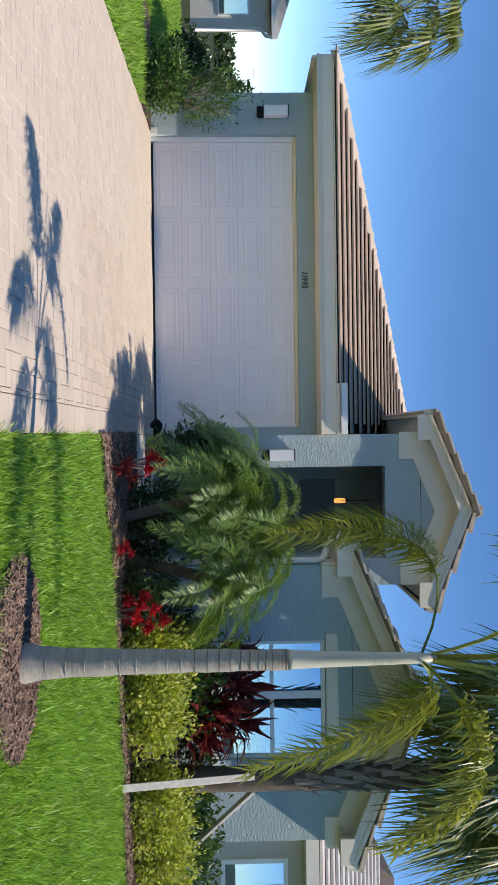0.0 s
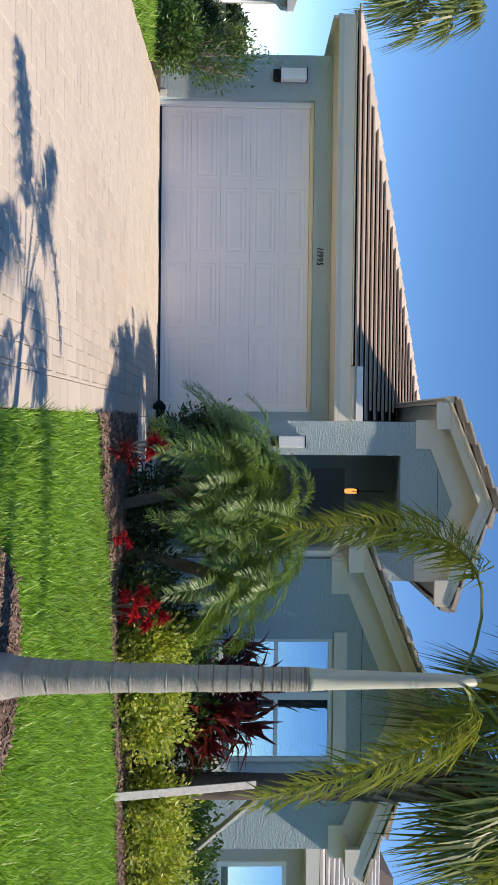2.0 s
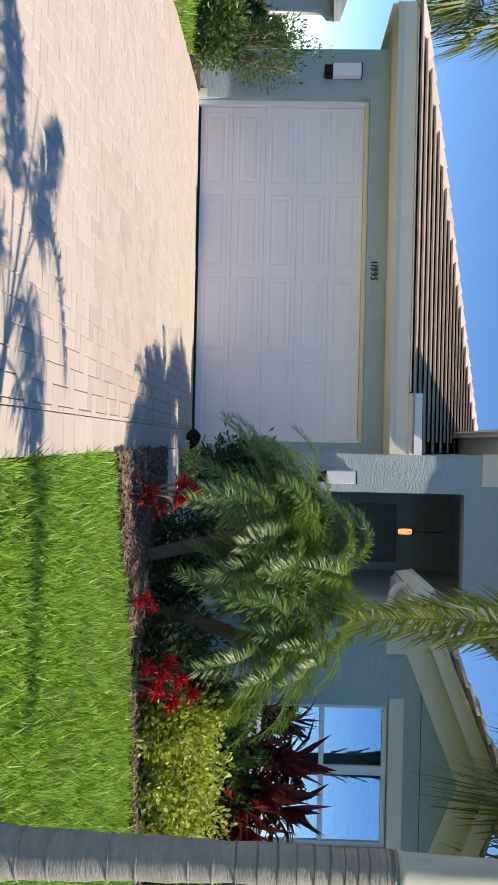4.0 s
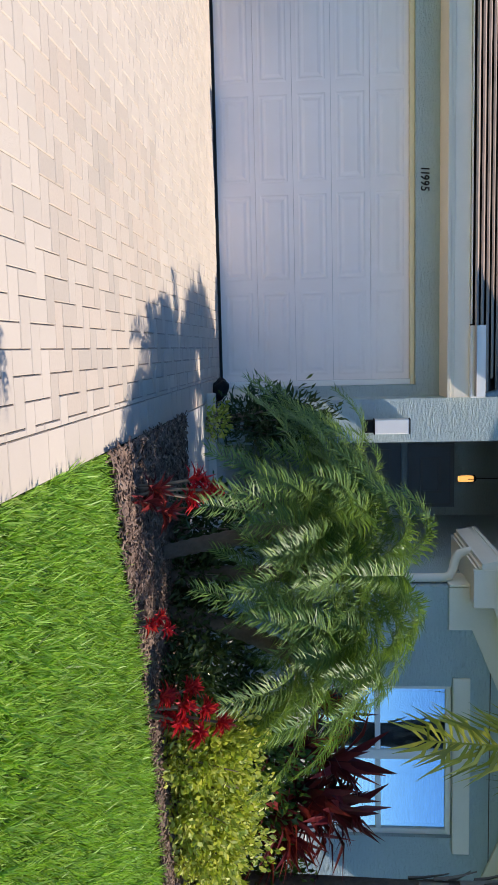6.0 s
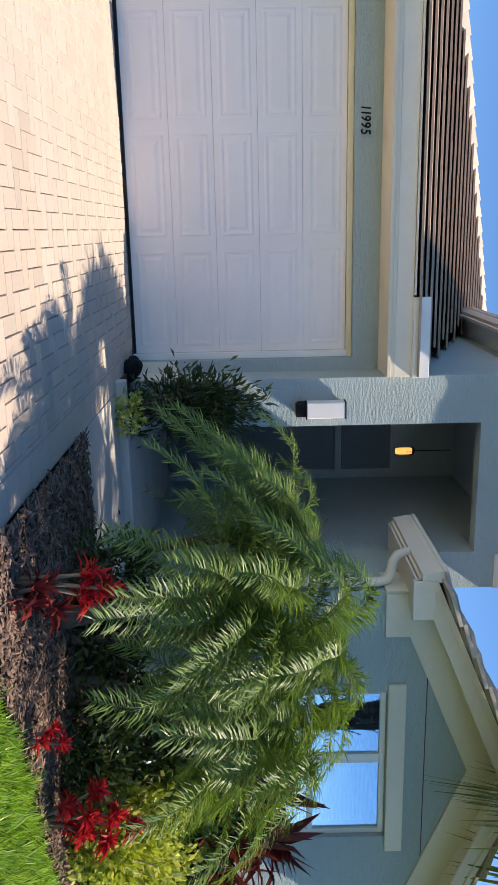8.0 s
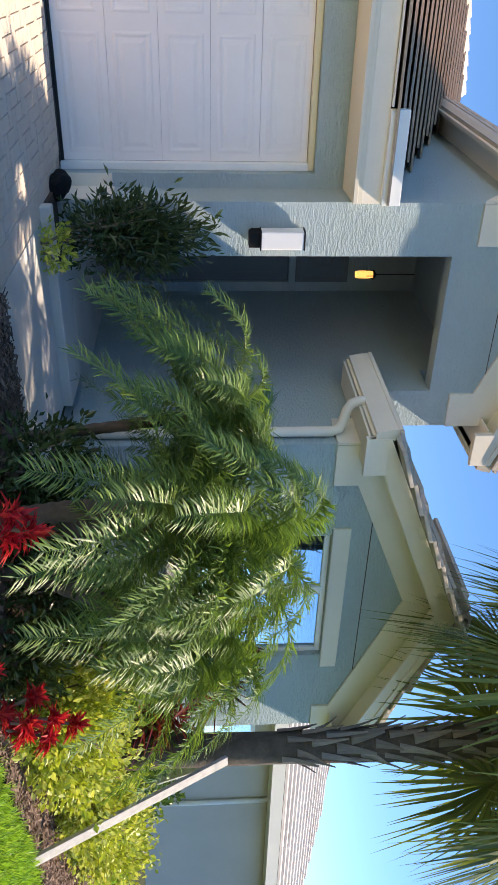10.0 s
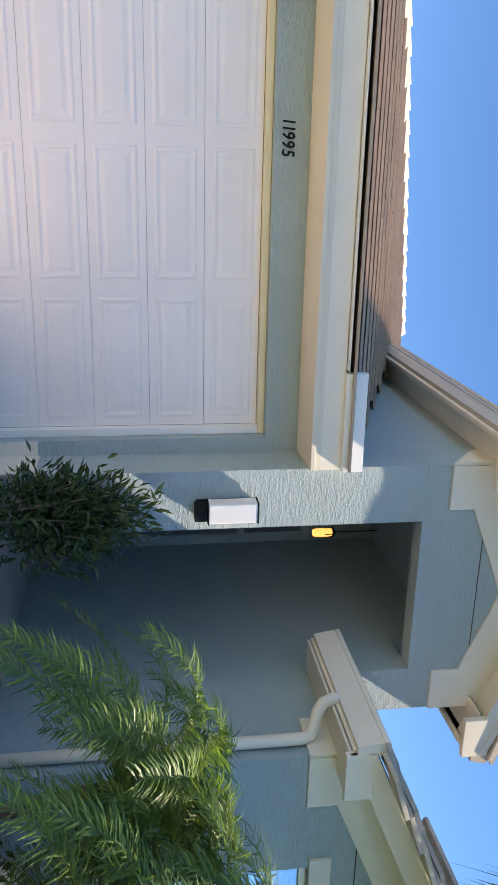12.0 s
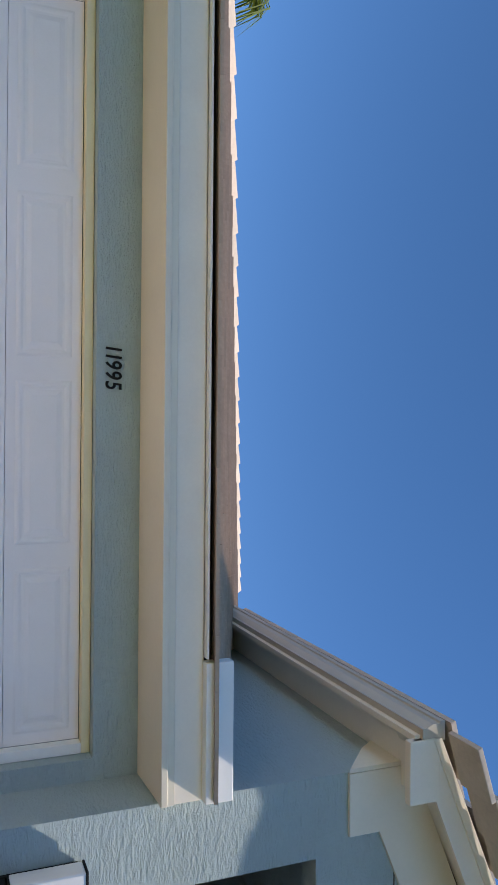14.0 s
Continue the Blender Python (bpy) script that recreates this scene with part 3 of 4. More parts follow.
# ---- plants ----
def leaf_cloud(name, n, centre, radii, size, material, parent, seed, narrow=0.45, shell=0.55, up=0.5):
    """Many small folded leaves in an uneven ellipsoid."""
    rng = np.random.default_rng(seed)
    d = rng.normal(size=(n, 3))
    d /= np.linalg.norm(d, axis=1)[:, None]
    lump = np.array([noise.noise(Vector(v * 2.3) + Vector((seed * 3.1, 0, 0))) for v in d])
    r = (shell + (1 - shell) * rng.random(n)) * (1 + 0.55 * lump)
    p = np.array(centre) + d * r[:, None] * np.array(radii)
    low = gz(centre[1]) + 0.02
    p[:, 2] = np.maximum(p[:, 2], low)
    a = d + rng.normal(scale=0.8, size=(n, 3))
    a[:, 2] += up
    a /= np.linalg.norm(a, axis=1)[:, None]
    b = np.cross(a, rng.normal(size=(n, 3)))
    b /= np.linalg.norm(b, axis=1)[:, None]
    s = size * (0.6 + 0.8 * rng.random(n))[:, None]
    w = b * s * narrow * 0.5
    nn = np.cross(a, b) * s * 0.1
    verts = np.stack([p, p + a * s * 0.5 + w - nn, p + a * s, p + a * s * 0.5 - w - nn], 1).reshape(-1, 3)
    k = np.arange(n) * 4
    faces = np.concatenate([np.stack([k, k + 1, k + 2], 1), np.stack([k, k + 2, k + 3], 1)])
    ob = raw(name, verts.tolist(), faces.tolist(), material, parent)
    return ob


def shrub(label, centre, radii, n, size, material, seed, narrow=0.45, stems=7, shell=0.5, category="shrub", group="", up=0.5):
    x, y, z = centre
    base = thing("shrub", label, category, group=group)
    leaf_cloud("foliage", n, centre, radii, size, material, base, seed, narrow, shell, up)
    bm = N()
    rng = random.Random(seed)
    for _ in range(stems):
        a = rng.uniform(0, 6.28)
        e = (x + math.cos(a) * radii[0] * 0.7, y + math.sin(a) * radii[1] * 0.7, z + radii[2] * rng.uniform(0, 0.7))
        m = (x + math.cos(a) * radii[0] * 0.25, y + math.sin(a) * radii[1] * 0.25, (gz(y) + z) / 2)
        tube(bm, [(x + 0.04 * math.cos(a), y + 0.04 * math.sin(a), gz(y) - 0.03), m, e], [0.014, 0.01, 0.004], 5)
    tagged(part("branching", bm, TWIG, base), kind="stuff")
    return base


def frond(parent, base, ctrl, tip, n, length, width, material, seed, droop=0.35, rachis=0.012, vee=0.6, name="frond", start=0.12, ruffle=0.25):
    """A feather leaf: a bowed midrib with leaflets to both sides."""
    rng = np.random.default_rng(seed)
    b, c, t = (np.array(v, float) for v in (base, ctrl, tip))
    q = lambda s: (1 - s) ** 2 * b + 2 * s * (1 - s) * c + s * s * t
    dq = lambda s: 2 * (1 - s) * (c - b) + 2 * s * (t - c)
    verts, faces = [], []
    S = np.linspace(0, 1, 12)
    for i, s in enumerate(S):
        d = dq(s) / np.linalg.norm(dq(s))
        side = np.cross(d, (0, 0, 1.0)) + 1e-6
        side /= np.linalg.norm(side)
        upv = np.cross(side, d)
        r = rachis * (1 - 0.8 * s)
        for u, v in ((-1, -0.5), (1, -0.5), (0, 0.8)):
            verts.append(q(s) + r * (u * side + v * upv))
    for i in range(len(S) - 1):
        for k in range(3):
            faces.append((i * 3 + k, i * 3 + (k + 1) % 3, i * 3 + 3 + (k + 1) % 3, i * 3 + 3 + k))
    for s in np.linspace(start, 1, n):
        d = dq(s) / np.linalg.norm(dq(s))
        side = np.cross(d, (0, 0, 1.0)) + 1e-6
        side /= np.linalg.norm(side)
        upv = np.cross(side, d)
        L = length * (0.35 + 1.0 * math.sin(math.pi * min(1, (0.12 + 0.80 * s))) ** 0.8) * 0.75
        for sg in (-1, 1):
            j = rng.normal(scale=ruffle, size=3)
            w = sg * side * 0.85 + d * (0.32 + 0.45 * s) + upv * vee * rng.uniform(0.2, 1.0) + j
            w /= np.linalg.norm(w)
            l = L * rng.uniform(0.8, 1.1)
            p0 = q(s)
            p1 = p0 + w * l * 0.5
            p2 = p0 + w * l * 0.95 - np.array((0, 0, droop * l * rng.uniform(0.6, 1.3)))
            h = np.cross(w, upv) + 0.3 * upv
            h = h / np.linalg.norm(h) * width * 0.5
            k = len(verts)
            verts += [p0 - h * 0.5, p0 + h * 0.5, p1 + h, p1 - h, p2]
            faces += [(k, k + 1, k + 2, k + 3), (k + 3, k + 2, k + 4)]
    return raw(name, [tuple(map(float, v)) for v in verts], faces, material, parent)


def fan_leaf(parent, base, way, stalk, size, material, seed, n=54, droop=0.85):
    """A fan leaf: a stalk and a pleated half-round of blades whose tips hang."""
    rng = np.random.default_rng(seed)
    base, way = np.array(base, float), np.array(way, float)
    way /= np.linalg.norm(way)
    side = np.cross(way, (0, 0, 1.0))
    side /= np.linalg.norm(side)
    upv = np.cross(side, way)
    sag = np.array((0, 0, -0.12 * stalk))
    hub = base + way * stalk + sag
    verts, faces = [], []
    for p, r in ((base, 0.022), (base + way * stalk * 0.55, 0.016), (hub, 0.01)):
        verts += [p - side * r, p + side * r, p + upv * r]
    for i in range(2):
        for k in range(3):
            faces.append((i * 3 + k, i * 3 + (k + 1) % 3, i * 3 + 3 + (k + 1) % 3, i * 3 + 3 + k))
    way2 = way + np.array((0, 0, -0.6))
    way2 /= np.linalg.norm(way2)
    for i in range(n):
        a = math.radians(-125 + 250 * i / (n - 1) + rng.uniform(-3, 3))
        l = size * (0.72 + 0.28 * math.cos(a * 0.7)) * rng.uniform(0.9, 1.08)
        d = way2 * math.cos(a) + side * math.sin(a) + upv * (0.10 * (-1) ** i)
        d /= np.linalg.norm(d)
        h = np.cross(d, upv)
        h = h / np.linalg.norm(h) * size * 0.027
        m = hub + d * l * 0.55
        e = hub + d * l * 0.95 - np.array((0, 0, droop * l * rng.uniform(0.3, 1.0)))
        k = len(verts)
        verts += [hub - h * 0.2, hub + h * 0.2, m + h, m - h, e]
        faces += [(k, k + 1, k + 2, k + 3), (k + 3, k + 2, k + 4)]
    return raw("frond", [tuple(map(float, v)) for v in verts], faces, material, parent)


def strap_plant(name, label, centre, n, length, width, material, seed, stems, group="", category="shrub"):
    """Rosettes of pointed strap leaves on thin canes: stems holds the head of each cane."""
    base = thing(name, label, category, group=group)
    rng = np.random.default_rng(seed)
    verts, faces = [], []
    for hx, hy, hz in stems:
        bm = N()
        tube(bm, [(centre[0] + (hx - centre[0]) * 0.2, centre[1] + (hy - centre[1]) * 0.2, gz(centre[1]) - 0.03), ((centre[0] + hx) / 2, (centre[1] + hy) / 2, hz * 0.5), (hx, hy, hz)], [0.016, 0.013, 0.01], 6)
        part("cane", bm, TWIG, base)
        for i in range(n):
            a, el = rng.uniform(0, 2 * math.pi), math.radians(rng.uniform(0, 80))
            d = np.array((math.cos(a) * math.cos(el), math.sin(a) * math.cos(el), math.sin(el)))
            l = length * rng.uniform(0.65, 1.1)
            p0 = np.array((hx, hy, hz + rng.uniform(-0.35, 0.12) * length))
            h = np.cross(d, (0.1, 0.2, 1.0))
            h = h / np.linalg.norm(h) * width * 0.5
            nrm = np.cross(h, d) / width
            k = len(verts)
            dr = np.array((0, 0, -0.3 * l * math.cos(el)))
            mid_ = p0 + d * l * 0.5
            verts += [p0, mid_ + h + nrm * 0.01, mid_ - nrm * 0.012, mid_ - h + nrm * 0.01, p0 + d * l + dr, ]
            faces += [(k, k + 1, k + 2), (k, k + 2, k + 3), (k + 1, k + 4, k + 2), (k + 2, k + 4, k + 3)]
    raw("foliage", [tuple(map(float, v)) for v in verts], faces, material, base)
    return base


# slender palm on the lawn
PX, PYY = 1.52, 5.03
palm = thing("slender_palm", "slender grey ringed palm with pale crownshaft in the lawn", "palm tree")
axis = lambda z: (PX + 0.006 * z, PYY, z)
zs = [gz(PYY) - 0.05, 0.0, 0.12, 0.35, 0.8, 1.3, 1.64]
rs = [0.145, 0.124, 0.100, 0.086, 0.074, 0.066, 0.060]
bm = N()
fz = list(np.linspace(zs[0], zs[-1], 60))
tube(bm, [axis(z) for z in fz], [float(np.interp(z, zs, rs) + 0.0022 * math.sin(z * 17) + 0.0012 * math.sin(z * 41)) for z in fz], 24)
trunk = part("trunk", bm, BARK, palm)
for k in range(22):
    z = 0.16 + 1.46 * (1 - (1 - k / 21) ** 1.7)
    bm = N()
    r = float(np.interp(z, zs, rs)) + 0.003
    half_w = 0.003 + 0.0015 * (k % 3)
    tube(bm, [axis(z - half_w), axis(z), axis(z + half_w)], [r - 0.002, r + 0.001, r - 0.002], 24, False)
    part("ring_scar", bm, RING if k > 8 else BARK, trunk)
bm = N()
tube(bm, [axis(z) for z in (1.635, 1.66, 1.80, 2.05, 2.30, 2.42, 2.55)], [0.066, 0.058, 0.052, 0.045, 0.038, 0.035, 0.026], 18)
part("crownshaft", bm, SHAFT, palm, "smooth pale green crownshaft")
hub = np.array(axis(2.45))
# two old leaves hang low, one to each side, a third over the lawn
for i, (c, t, st) in enumerate((((0.58, 5.55, 3.10), (0.92, 6.25, 1.60), 0.32), ((2.10, 5.63, 2.95), (2.52, 5.75, 1.40), 0.14), ((2.05, 4.45, 3.05), (2.35, 4.35, 2.12), 0.2))):
    frond(palm, hub, c, t, 150, 0.25, 0.015, FROND, 40 + i, 0.55, 0.013, 0.35, start=st, ruffle=0.32)
for i, a in enumerate((2.2, 3.5, 5.0, 0.4)):
    c = hub + np.array((math.cos(a) * 0.3, math.sin(a) * 0.3, 1.25))
    t = hub + np.array((math.cos(a) * 1.05, math.sin(a) * 0.8, 0.85))
    frond(palm, hub, c, t, 110, 0.32, 0.022, FROND, 60 + i, 0.6, 0.014, 0.4, start=0.35, ruffle=0.35)
bm = N()
tube(bm, [axis(2.5), axis(3.4), axis(4.3)], [0.022, 0.016, 0.004], 8)
part("spear_leaf", bm, FROND, palm, "unopened upright spear leaf")

# sabal palm with boots and braces
SX, SY = 4.6, 10.4
sabal = thing("cabbage_palm", "cabbage palm with old leaf boots and drooping fan leaves", "palm tree")
bm = N()
tube(bm, [(SX + 0.01 * z, SY, z) for z in (gz(SY) - 0.05, 0.2, 1.0, 2.0, 3.2, 4.4, 5.2)], [0.2, 0.175, 0.16, 0.15, 0.16, 0.15, 0.11], 18)
stem = part("trunk", bm, DARKBARK, sabal)
rng = random.Random(5)
for k in range(104):
    z, a = 2.0 + k * 0.029, k * 2.4
    bm = N()
    w = rng.uniform(0.035, 0.06)
    up_l, flare, twist = rng.uniform(0.22, 0.40), rng.uniform(0.05, 0.13), rng.uniform(-0.3, 0.3)
    rows_ = []
    for u in (0.0, 0.35, 0.7, 1.0):
        rr, ww, aa = 0.14 + flare * u ** 1.5, w * (1 - 0.75 * u), a + twist * u
        ca, sa = math.cos(aa), math.sin(aa)
        th = 0.022 * (1 - 0.7 * u)
        rows_.append([bm.verts.new((SX + (rr + d) * ca - q * sa, SY + (rr + d) * sa + q * ca, z + up_l * u)) for q, d in ((-ww, 0), (0, th), (ww, 0), (0, -th * 0.6))])
    for p, q in zip(rows_, rows_[1:]):
        for i in range(4):
            bm.faces.new((p[i], p[(i + 1) % 4], q[(i + 1) % 4], q[i]))
    bm.faces.new(rows_[0][::-1]), bm.faces.new(rows_[-1])
    part("leaf_boot", bm, BOOT, stem)
for k in range(34):
    a = k * 2.4
    el = -0.85 + 2.0 * (k / 33)
    fan_leaf(sabal, (SX + 0.05, SY, 5.2 + 0.3 * k / 33), (math.cos(a) * math.cos(el), math.sin(a) * math.cos(el), math.sin(el)), 1.0 + 0.3 * ((k * 7) % 5) / 5, 0.95, FAN, 200 + k)


def brace(p, q, w=0.085, d=0.04):
    ob = thing("palm_brace", "weathered white timber brace propping the palm trunk", "timber brace", group="palm braces")
    bm = N()
    p, q = Vector(p), Vector(q)
    m = (q - p).to_track_quat("Z", "Y").to_matrix().to_4x4()
    box(bm, -w / 2, w / 2, -d / 2, d / 2, 0, (q - p).length, 0.004)
    bmesh.ops.transform(bm, matrix=Matrix.Translation(p) @ m, verts=bm.verts)
    part("board", bm, TIMBER, ob)


brace((4.12, 9.08, gz(9) - 0.03), (4.5, 10.2, 1.53))
brace((6.5, 11.1, gz(11) - 0.03), (4.78, 10.42, 1.53))
brace((-5.85, 10.6, gz(10.6) - 0.03), (-6.9, 10.9, 0.9))

# pygmy date palm cluster
pyg = thing("pygmy_date_palm", "clump of pygmy date palms with fine arching fronds", "palm tree")
seed = 300
for (bx, by, hx, hy, hz) in ((1.10, 9.50, 0.84, 9.30, 1.05), (1.35, 9.75, 1.25, 9.45, 1.45), (1.60, 9.65, 1.80, 9.20, 1.05), (0.92, 10.18, 0.80, 10.25, 1.22)):
    bm = N()
    tz = np.linspace(0, 1, 26)
    tube(bm, [(bx + (hx - bx) * u, by + (hy - by) * u * u, gz(by) - 0.03 + (hz - gz(by) + 0.03) * u) for u in tz], [float((0.055 + 0.008 * (k % 2) + 0.012 * u) * (0.6 if by > 10 else 1.0)) for k, u in enumerate(tz)], 9)
    part("trunk", bm, DARKBARK, pyg, "dark fibrous trunk with leaf scars")
    for k in range(44):
        a = k * 2.4 + 0.5 * math.sin(k * 7.7) + bx * 5
        el = 1.35 - 1.85 * (k / 43)
        L = 0.85 + 0.42 * ((k * 5) % 7) / 7
        ca, sa = math.cos(a), math.sin(a)
        c = (hx + ca * L * 0.62 * math.cos(el), hy + sa * L * 0.58 * math.cos(el), hz + 0.60 * L * math.sin(el) + 0.26)
        t = (hx + ca * L * (0.42 + 0.52 * math.cos(el)), hy + sa * L * (0.38 + 0.50 * math.cos(el)), max(0.12, hz + 0.62 * L * math.sin(el) - 0.30))
        frond(pyg, (hx, hy, hz), c, t, 84, 0.20, 0.0085, PYGMY, seed, 0.16, 0.007, 0.4, ruffle=0.2)
        seed += 1

# red and wine coloured cordylines
strap_plant("red_cordyline", "small bright red cordyline at the bed's edge", (0.44, 8.75), 44, 0.15, 0.032, RED, 1, [(0.42, 8.58, 0.52), (0.36, 8.64, 0.42), (0.48, 8.62, 0.40)], "red cordylines")
strap_plant("red_cordyline", "low dark red cordyline in shade", (0.50, 8.70), 30, 0.18, 0.035, WINE, 2, [(0.42, 8.62, 0.16), (0.58, 8.66, 0.22), (0.50, 8.6, 0.1)], "red cordylines")
strap_plant("red_cordyline", "low red cordyline in the mulch", (1.36, 8.62), 26, 0.10, 0.022, RED, 3, [(1.34, 8.56, 0.10), (1.38, 8.6, 0.20), (1.3, 8.62, 0.14)], "red cordylines")
strap_plant("red_cordyline", "full bright red cordyline clump", (2.05, 8.80), 64, 0.125, 0.028, RED, 4, [(1.92, 8.75, 0.14), (1.98, 8.72, 0.28), (2.12, 8.75, 0.24), (2.02, 8.78, 0.42), (2.16, 8.85, 0.52), (2.22, 8.8, 0.36), (1.9, 8.85, 0.30), (2.1, 8.8, 0.12)], "red cordylines")
strap_plant("wine_cordyline", "tall wine-red cordyline below the window", (3.65, 10.7), 52, 0.72, 0.095, WINE, 5, [(3.3, 10.6, 0.8), (3.7, 10.5, 1.05), (3.95, 10.7, 1.35), (3.5, 10.8, 1.3), (4.05, 10.5, 0.8), (3.75, 10.4, 0.7)])
strap_plant("wine_cordyline", "dark thin-leaved cordyline below the window", (2.95, 10.9), 26, 0.4, 0.03, WINE, 6, [(2.95, 10.9, 1.2), (3.05, 10.85, 1.45)])

for i, (x, y, z, q) in enumerate(((1.35, 9.80, 0.24, 0.32), (1.85, 9.65, 0.28, 0.38), (2.4, 10.3, 0.4, 0.42), (2.05, 9.25, 0.18, 0.26), (0.98, 9.95, 0.32, 0.36))):
    shrub("low dark green shrub under the date palms", (x, y, z), (q, q * 0.9, q), 900, 0.08, DEEP, 80 + i, 0.4, 5, 0.4, group="undergrowth")

# variegated hedge and green hedge
for i, (x, y) in enumerate(((2.62, 9.30), (3.05, 9.42), (3.55, 9.55), (4.5, 9.80), (4.95, 9.95), (5.45, 10.1), (6.0, 10.25))):
    shrub("yellow and green variegated clipped shrub", (x, y, 0.32), (0.38, 0.36, 0.46), 2800, 0.058, YELLOW, 20 + i, 0.6, 6, 0.35, group="variegated hedge")
    shrub("dense green shrub behind the variegated hedge", (x + 0.1, y + 0.85, 0.52), (0.40, 0.42, 0.58), 1500, 0.075, GREEN, 40 + i, 0.5, 5, 0.5, group="green hedge")
shrub("dark fine-leaved shrub in front of the column", (0.36, 12.72, 0.75), (0.42, 0.30, 0.72), 2600, 0.11, DEEP, 61, 0.26, 14, 0.2)
shrub("small variegated shrub at the porch edge", (0.3, 12.2, 0.12), (0.2, 0.15, 0.16), 260, 0.06, YELLOW, 62, 0.5, 4)
shrub("low bright green shrub at the garage corner", (-5.5, 12.6, 0.30), (0.55, 0.45, 0.40), 3000, 0.07, GREEN, 63, 0.5, 8)
shrub("open airy shrub with bare twigs by the garage", (-5.4, 12.95, 0.9), (0.5, 0.38, 0.75), 2400, 0.065, GREEN, 64, 0.35, 22, 0.45)
shrub("dark rounded shrub on the side lawn", (-7.6, 16.4, 0.45), (0.58, 0.5, 0.55), 2200, 0.09, DEEP, 65, 0.5, 8)

# rough black mound at the foot of the garage corner
bm = N()
bmesh.ops.create_icosphere(bm, subdivisions=3, radius=0.13)
for v in bm.verts:
    k = 1 + 0.35 * noise.noise(v.co * 7) + 0.15 * noise.noise(v.co * 19)
    v.co = Vector((v.co.x * k, v.co.y * k * 0.9, v.co.z * k * 0.8)) + Vector((-0.02, 12.98, 0.08))
solid("stone", bm, BLACK, "rough black mound at the foot of the column", "stone")

# tall fan palm beside the neighbour's house
far = thing("fan_palm", "tall fan palm with hanging green leaves", "palm tree")
FX, FY = -15.4, 27.0
bm = N()
tube(bm, [(FX, FY, -0.1), (FX, FY, 5), (FX + 0.2, FY, 8.1)], [0.3, 0.22, 0.2], 12)
part("trunk", bm, DARKBARK, far)
for k in range(26):
    a, el = k * 2.4, -0.7 + 1.8 * k / 25
    fan_leaf(far, (FX + 0.2, FY, 8.0), (math.cos(a) * math.cos(el), math.sin(a) * math.cos(el), math.sin(el)), 1.9, 1.5, FAN, 500 + k, 48)

# ---- neighbours ----
left = thing("neighbour_house", "pale stucco neighbouring house with white downspout", "house")
bm = N()
box(bm, -26, -15.1, 30, 42, -0.1, 3.0)
for v in bm.verts:
    if v.co.y > 41 and v.co.x > -20:
        v.co.x -= 7.5
part("wall", bm, PALE, left)
bm = N()
prism(bm, [(-26.5, 3.02), (-14.5, 3.02), (-14.5, 3.2), (-20, 5.0), (-26.5, 3.2)], 29.4, 42.5)
for v in bm.verts:
    if v.co.y > 41:
        v.co.x -= 7.5
part("roof", bm, GREYTILE, left)
bm = N()
box(bm, -26.5, -14.5, 29.3, 29.4, 3.0, 3.18)
part("gutter", bm, WHITE, left)
bm = N()
tube(bm, [(-14.6, 29.4, 3.0), (-14.8, 29.7, 2.8), (-15.18, 29.93, 2.6), (-15.18, 29.93, 0.1), (-15.0, 29.7, 0.0)], 0.07, 6)
part("downspout", bm, WHITE, left)
wnd = thing("window_2", "narrow white window of the neighbouring house", "window", "structure")
bm = N()
box(bm, -16.4, -15.7, 29.96, 29.995, 1.0, 2.2, 0.01)
part("window_frame", bm, WHITE, wnd)
bm = N()
box(bm, -16.33, -15.77, 29.94, 29.955, 1.07, 2.13)
part("pane", bm, PANE, wnd)

right = thing("neighbour_house", "greige stucco neighbouring house with striped grey tile roof", "house")
bm = N()
box(bm, 7.5, 22, 15.2, 28, -0.1, 2.75)
part("wall", bm, GREIGE, right)
bm = N()
v = [bm.verts.new(p) for p in ((7.3, 14.6, 2.8), (22.6, 14.6, 2.8), (18, 21, 5.5), (12, 21, 5.5), (7.3, 28, 2.8))]
bm.faces.new((v[0], v[1], v[2], v[3])), bm.faces.new((v[0], v[3], v[4]))
part("roof_deck", bm, UNDERLAY, right)
bm = N()
box(bm, 7.3, 22.6, 14.55, 14.6, 2.58, 2.82)
box(bm, 7.25, 7.3, 14.55, 28, 2.58, 2.82)
box(bm, 7.3, 22.6, 14.6, 15.2, 2.6, 2.62)
part("eave", bm, FASCIA, right, "white eave boards")
bm = N()
tube(bm, [(12.9, 15.14, 2.6), (12.9, 15.14, 0)], 0.05, 6)
part("downspout", bm, WHITE, right)
for k in range(14):
    bm = N()
    y, z = 14.62 + 0.33 * k, 2.84 + 0.14 * k
    i = 0.22 * k
    prism(bm, [(y, z), (y + 0.19, z + 0.06), (y + 0.19, z + 0.11), (y, z + 0.05)], 7.3 + i, 22.6 - i, "x")
    part("tile_course", bm, GREYTILE, right)
for x in (8.25, 10.4):
    w3 = thing("window_3", "white framed window of the greige house", "window", "structure")
    bm = N()
    for a, b, c, d in ((x, x + 1.1, 2.2, 2.28), (x, x + 1.1, 1.0, 1.08), (x, x + 0.08, 1.08, 2.2), (x + 1.02, x + 1.1, 1.08, 2.2), (x + 0.51, x + 0.59, 1.08, 2.2)):
        box(bm, a, b, 15.15, 15.198, c, d)
    part("window_frame", bm, WHITE, w3)
    bm = N()
    box(bm, x + 0.08, x + 1.02, 15.17, 15.18, 1.08, 2.2)
    part("pane", bm, PANE, w3)

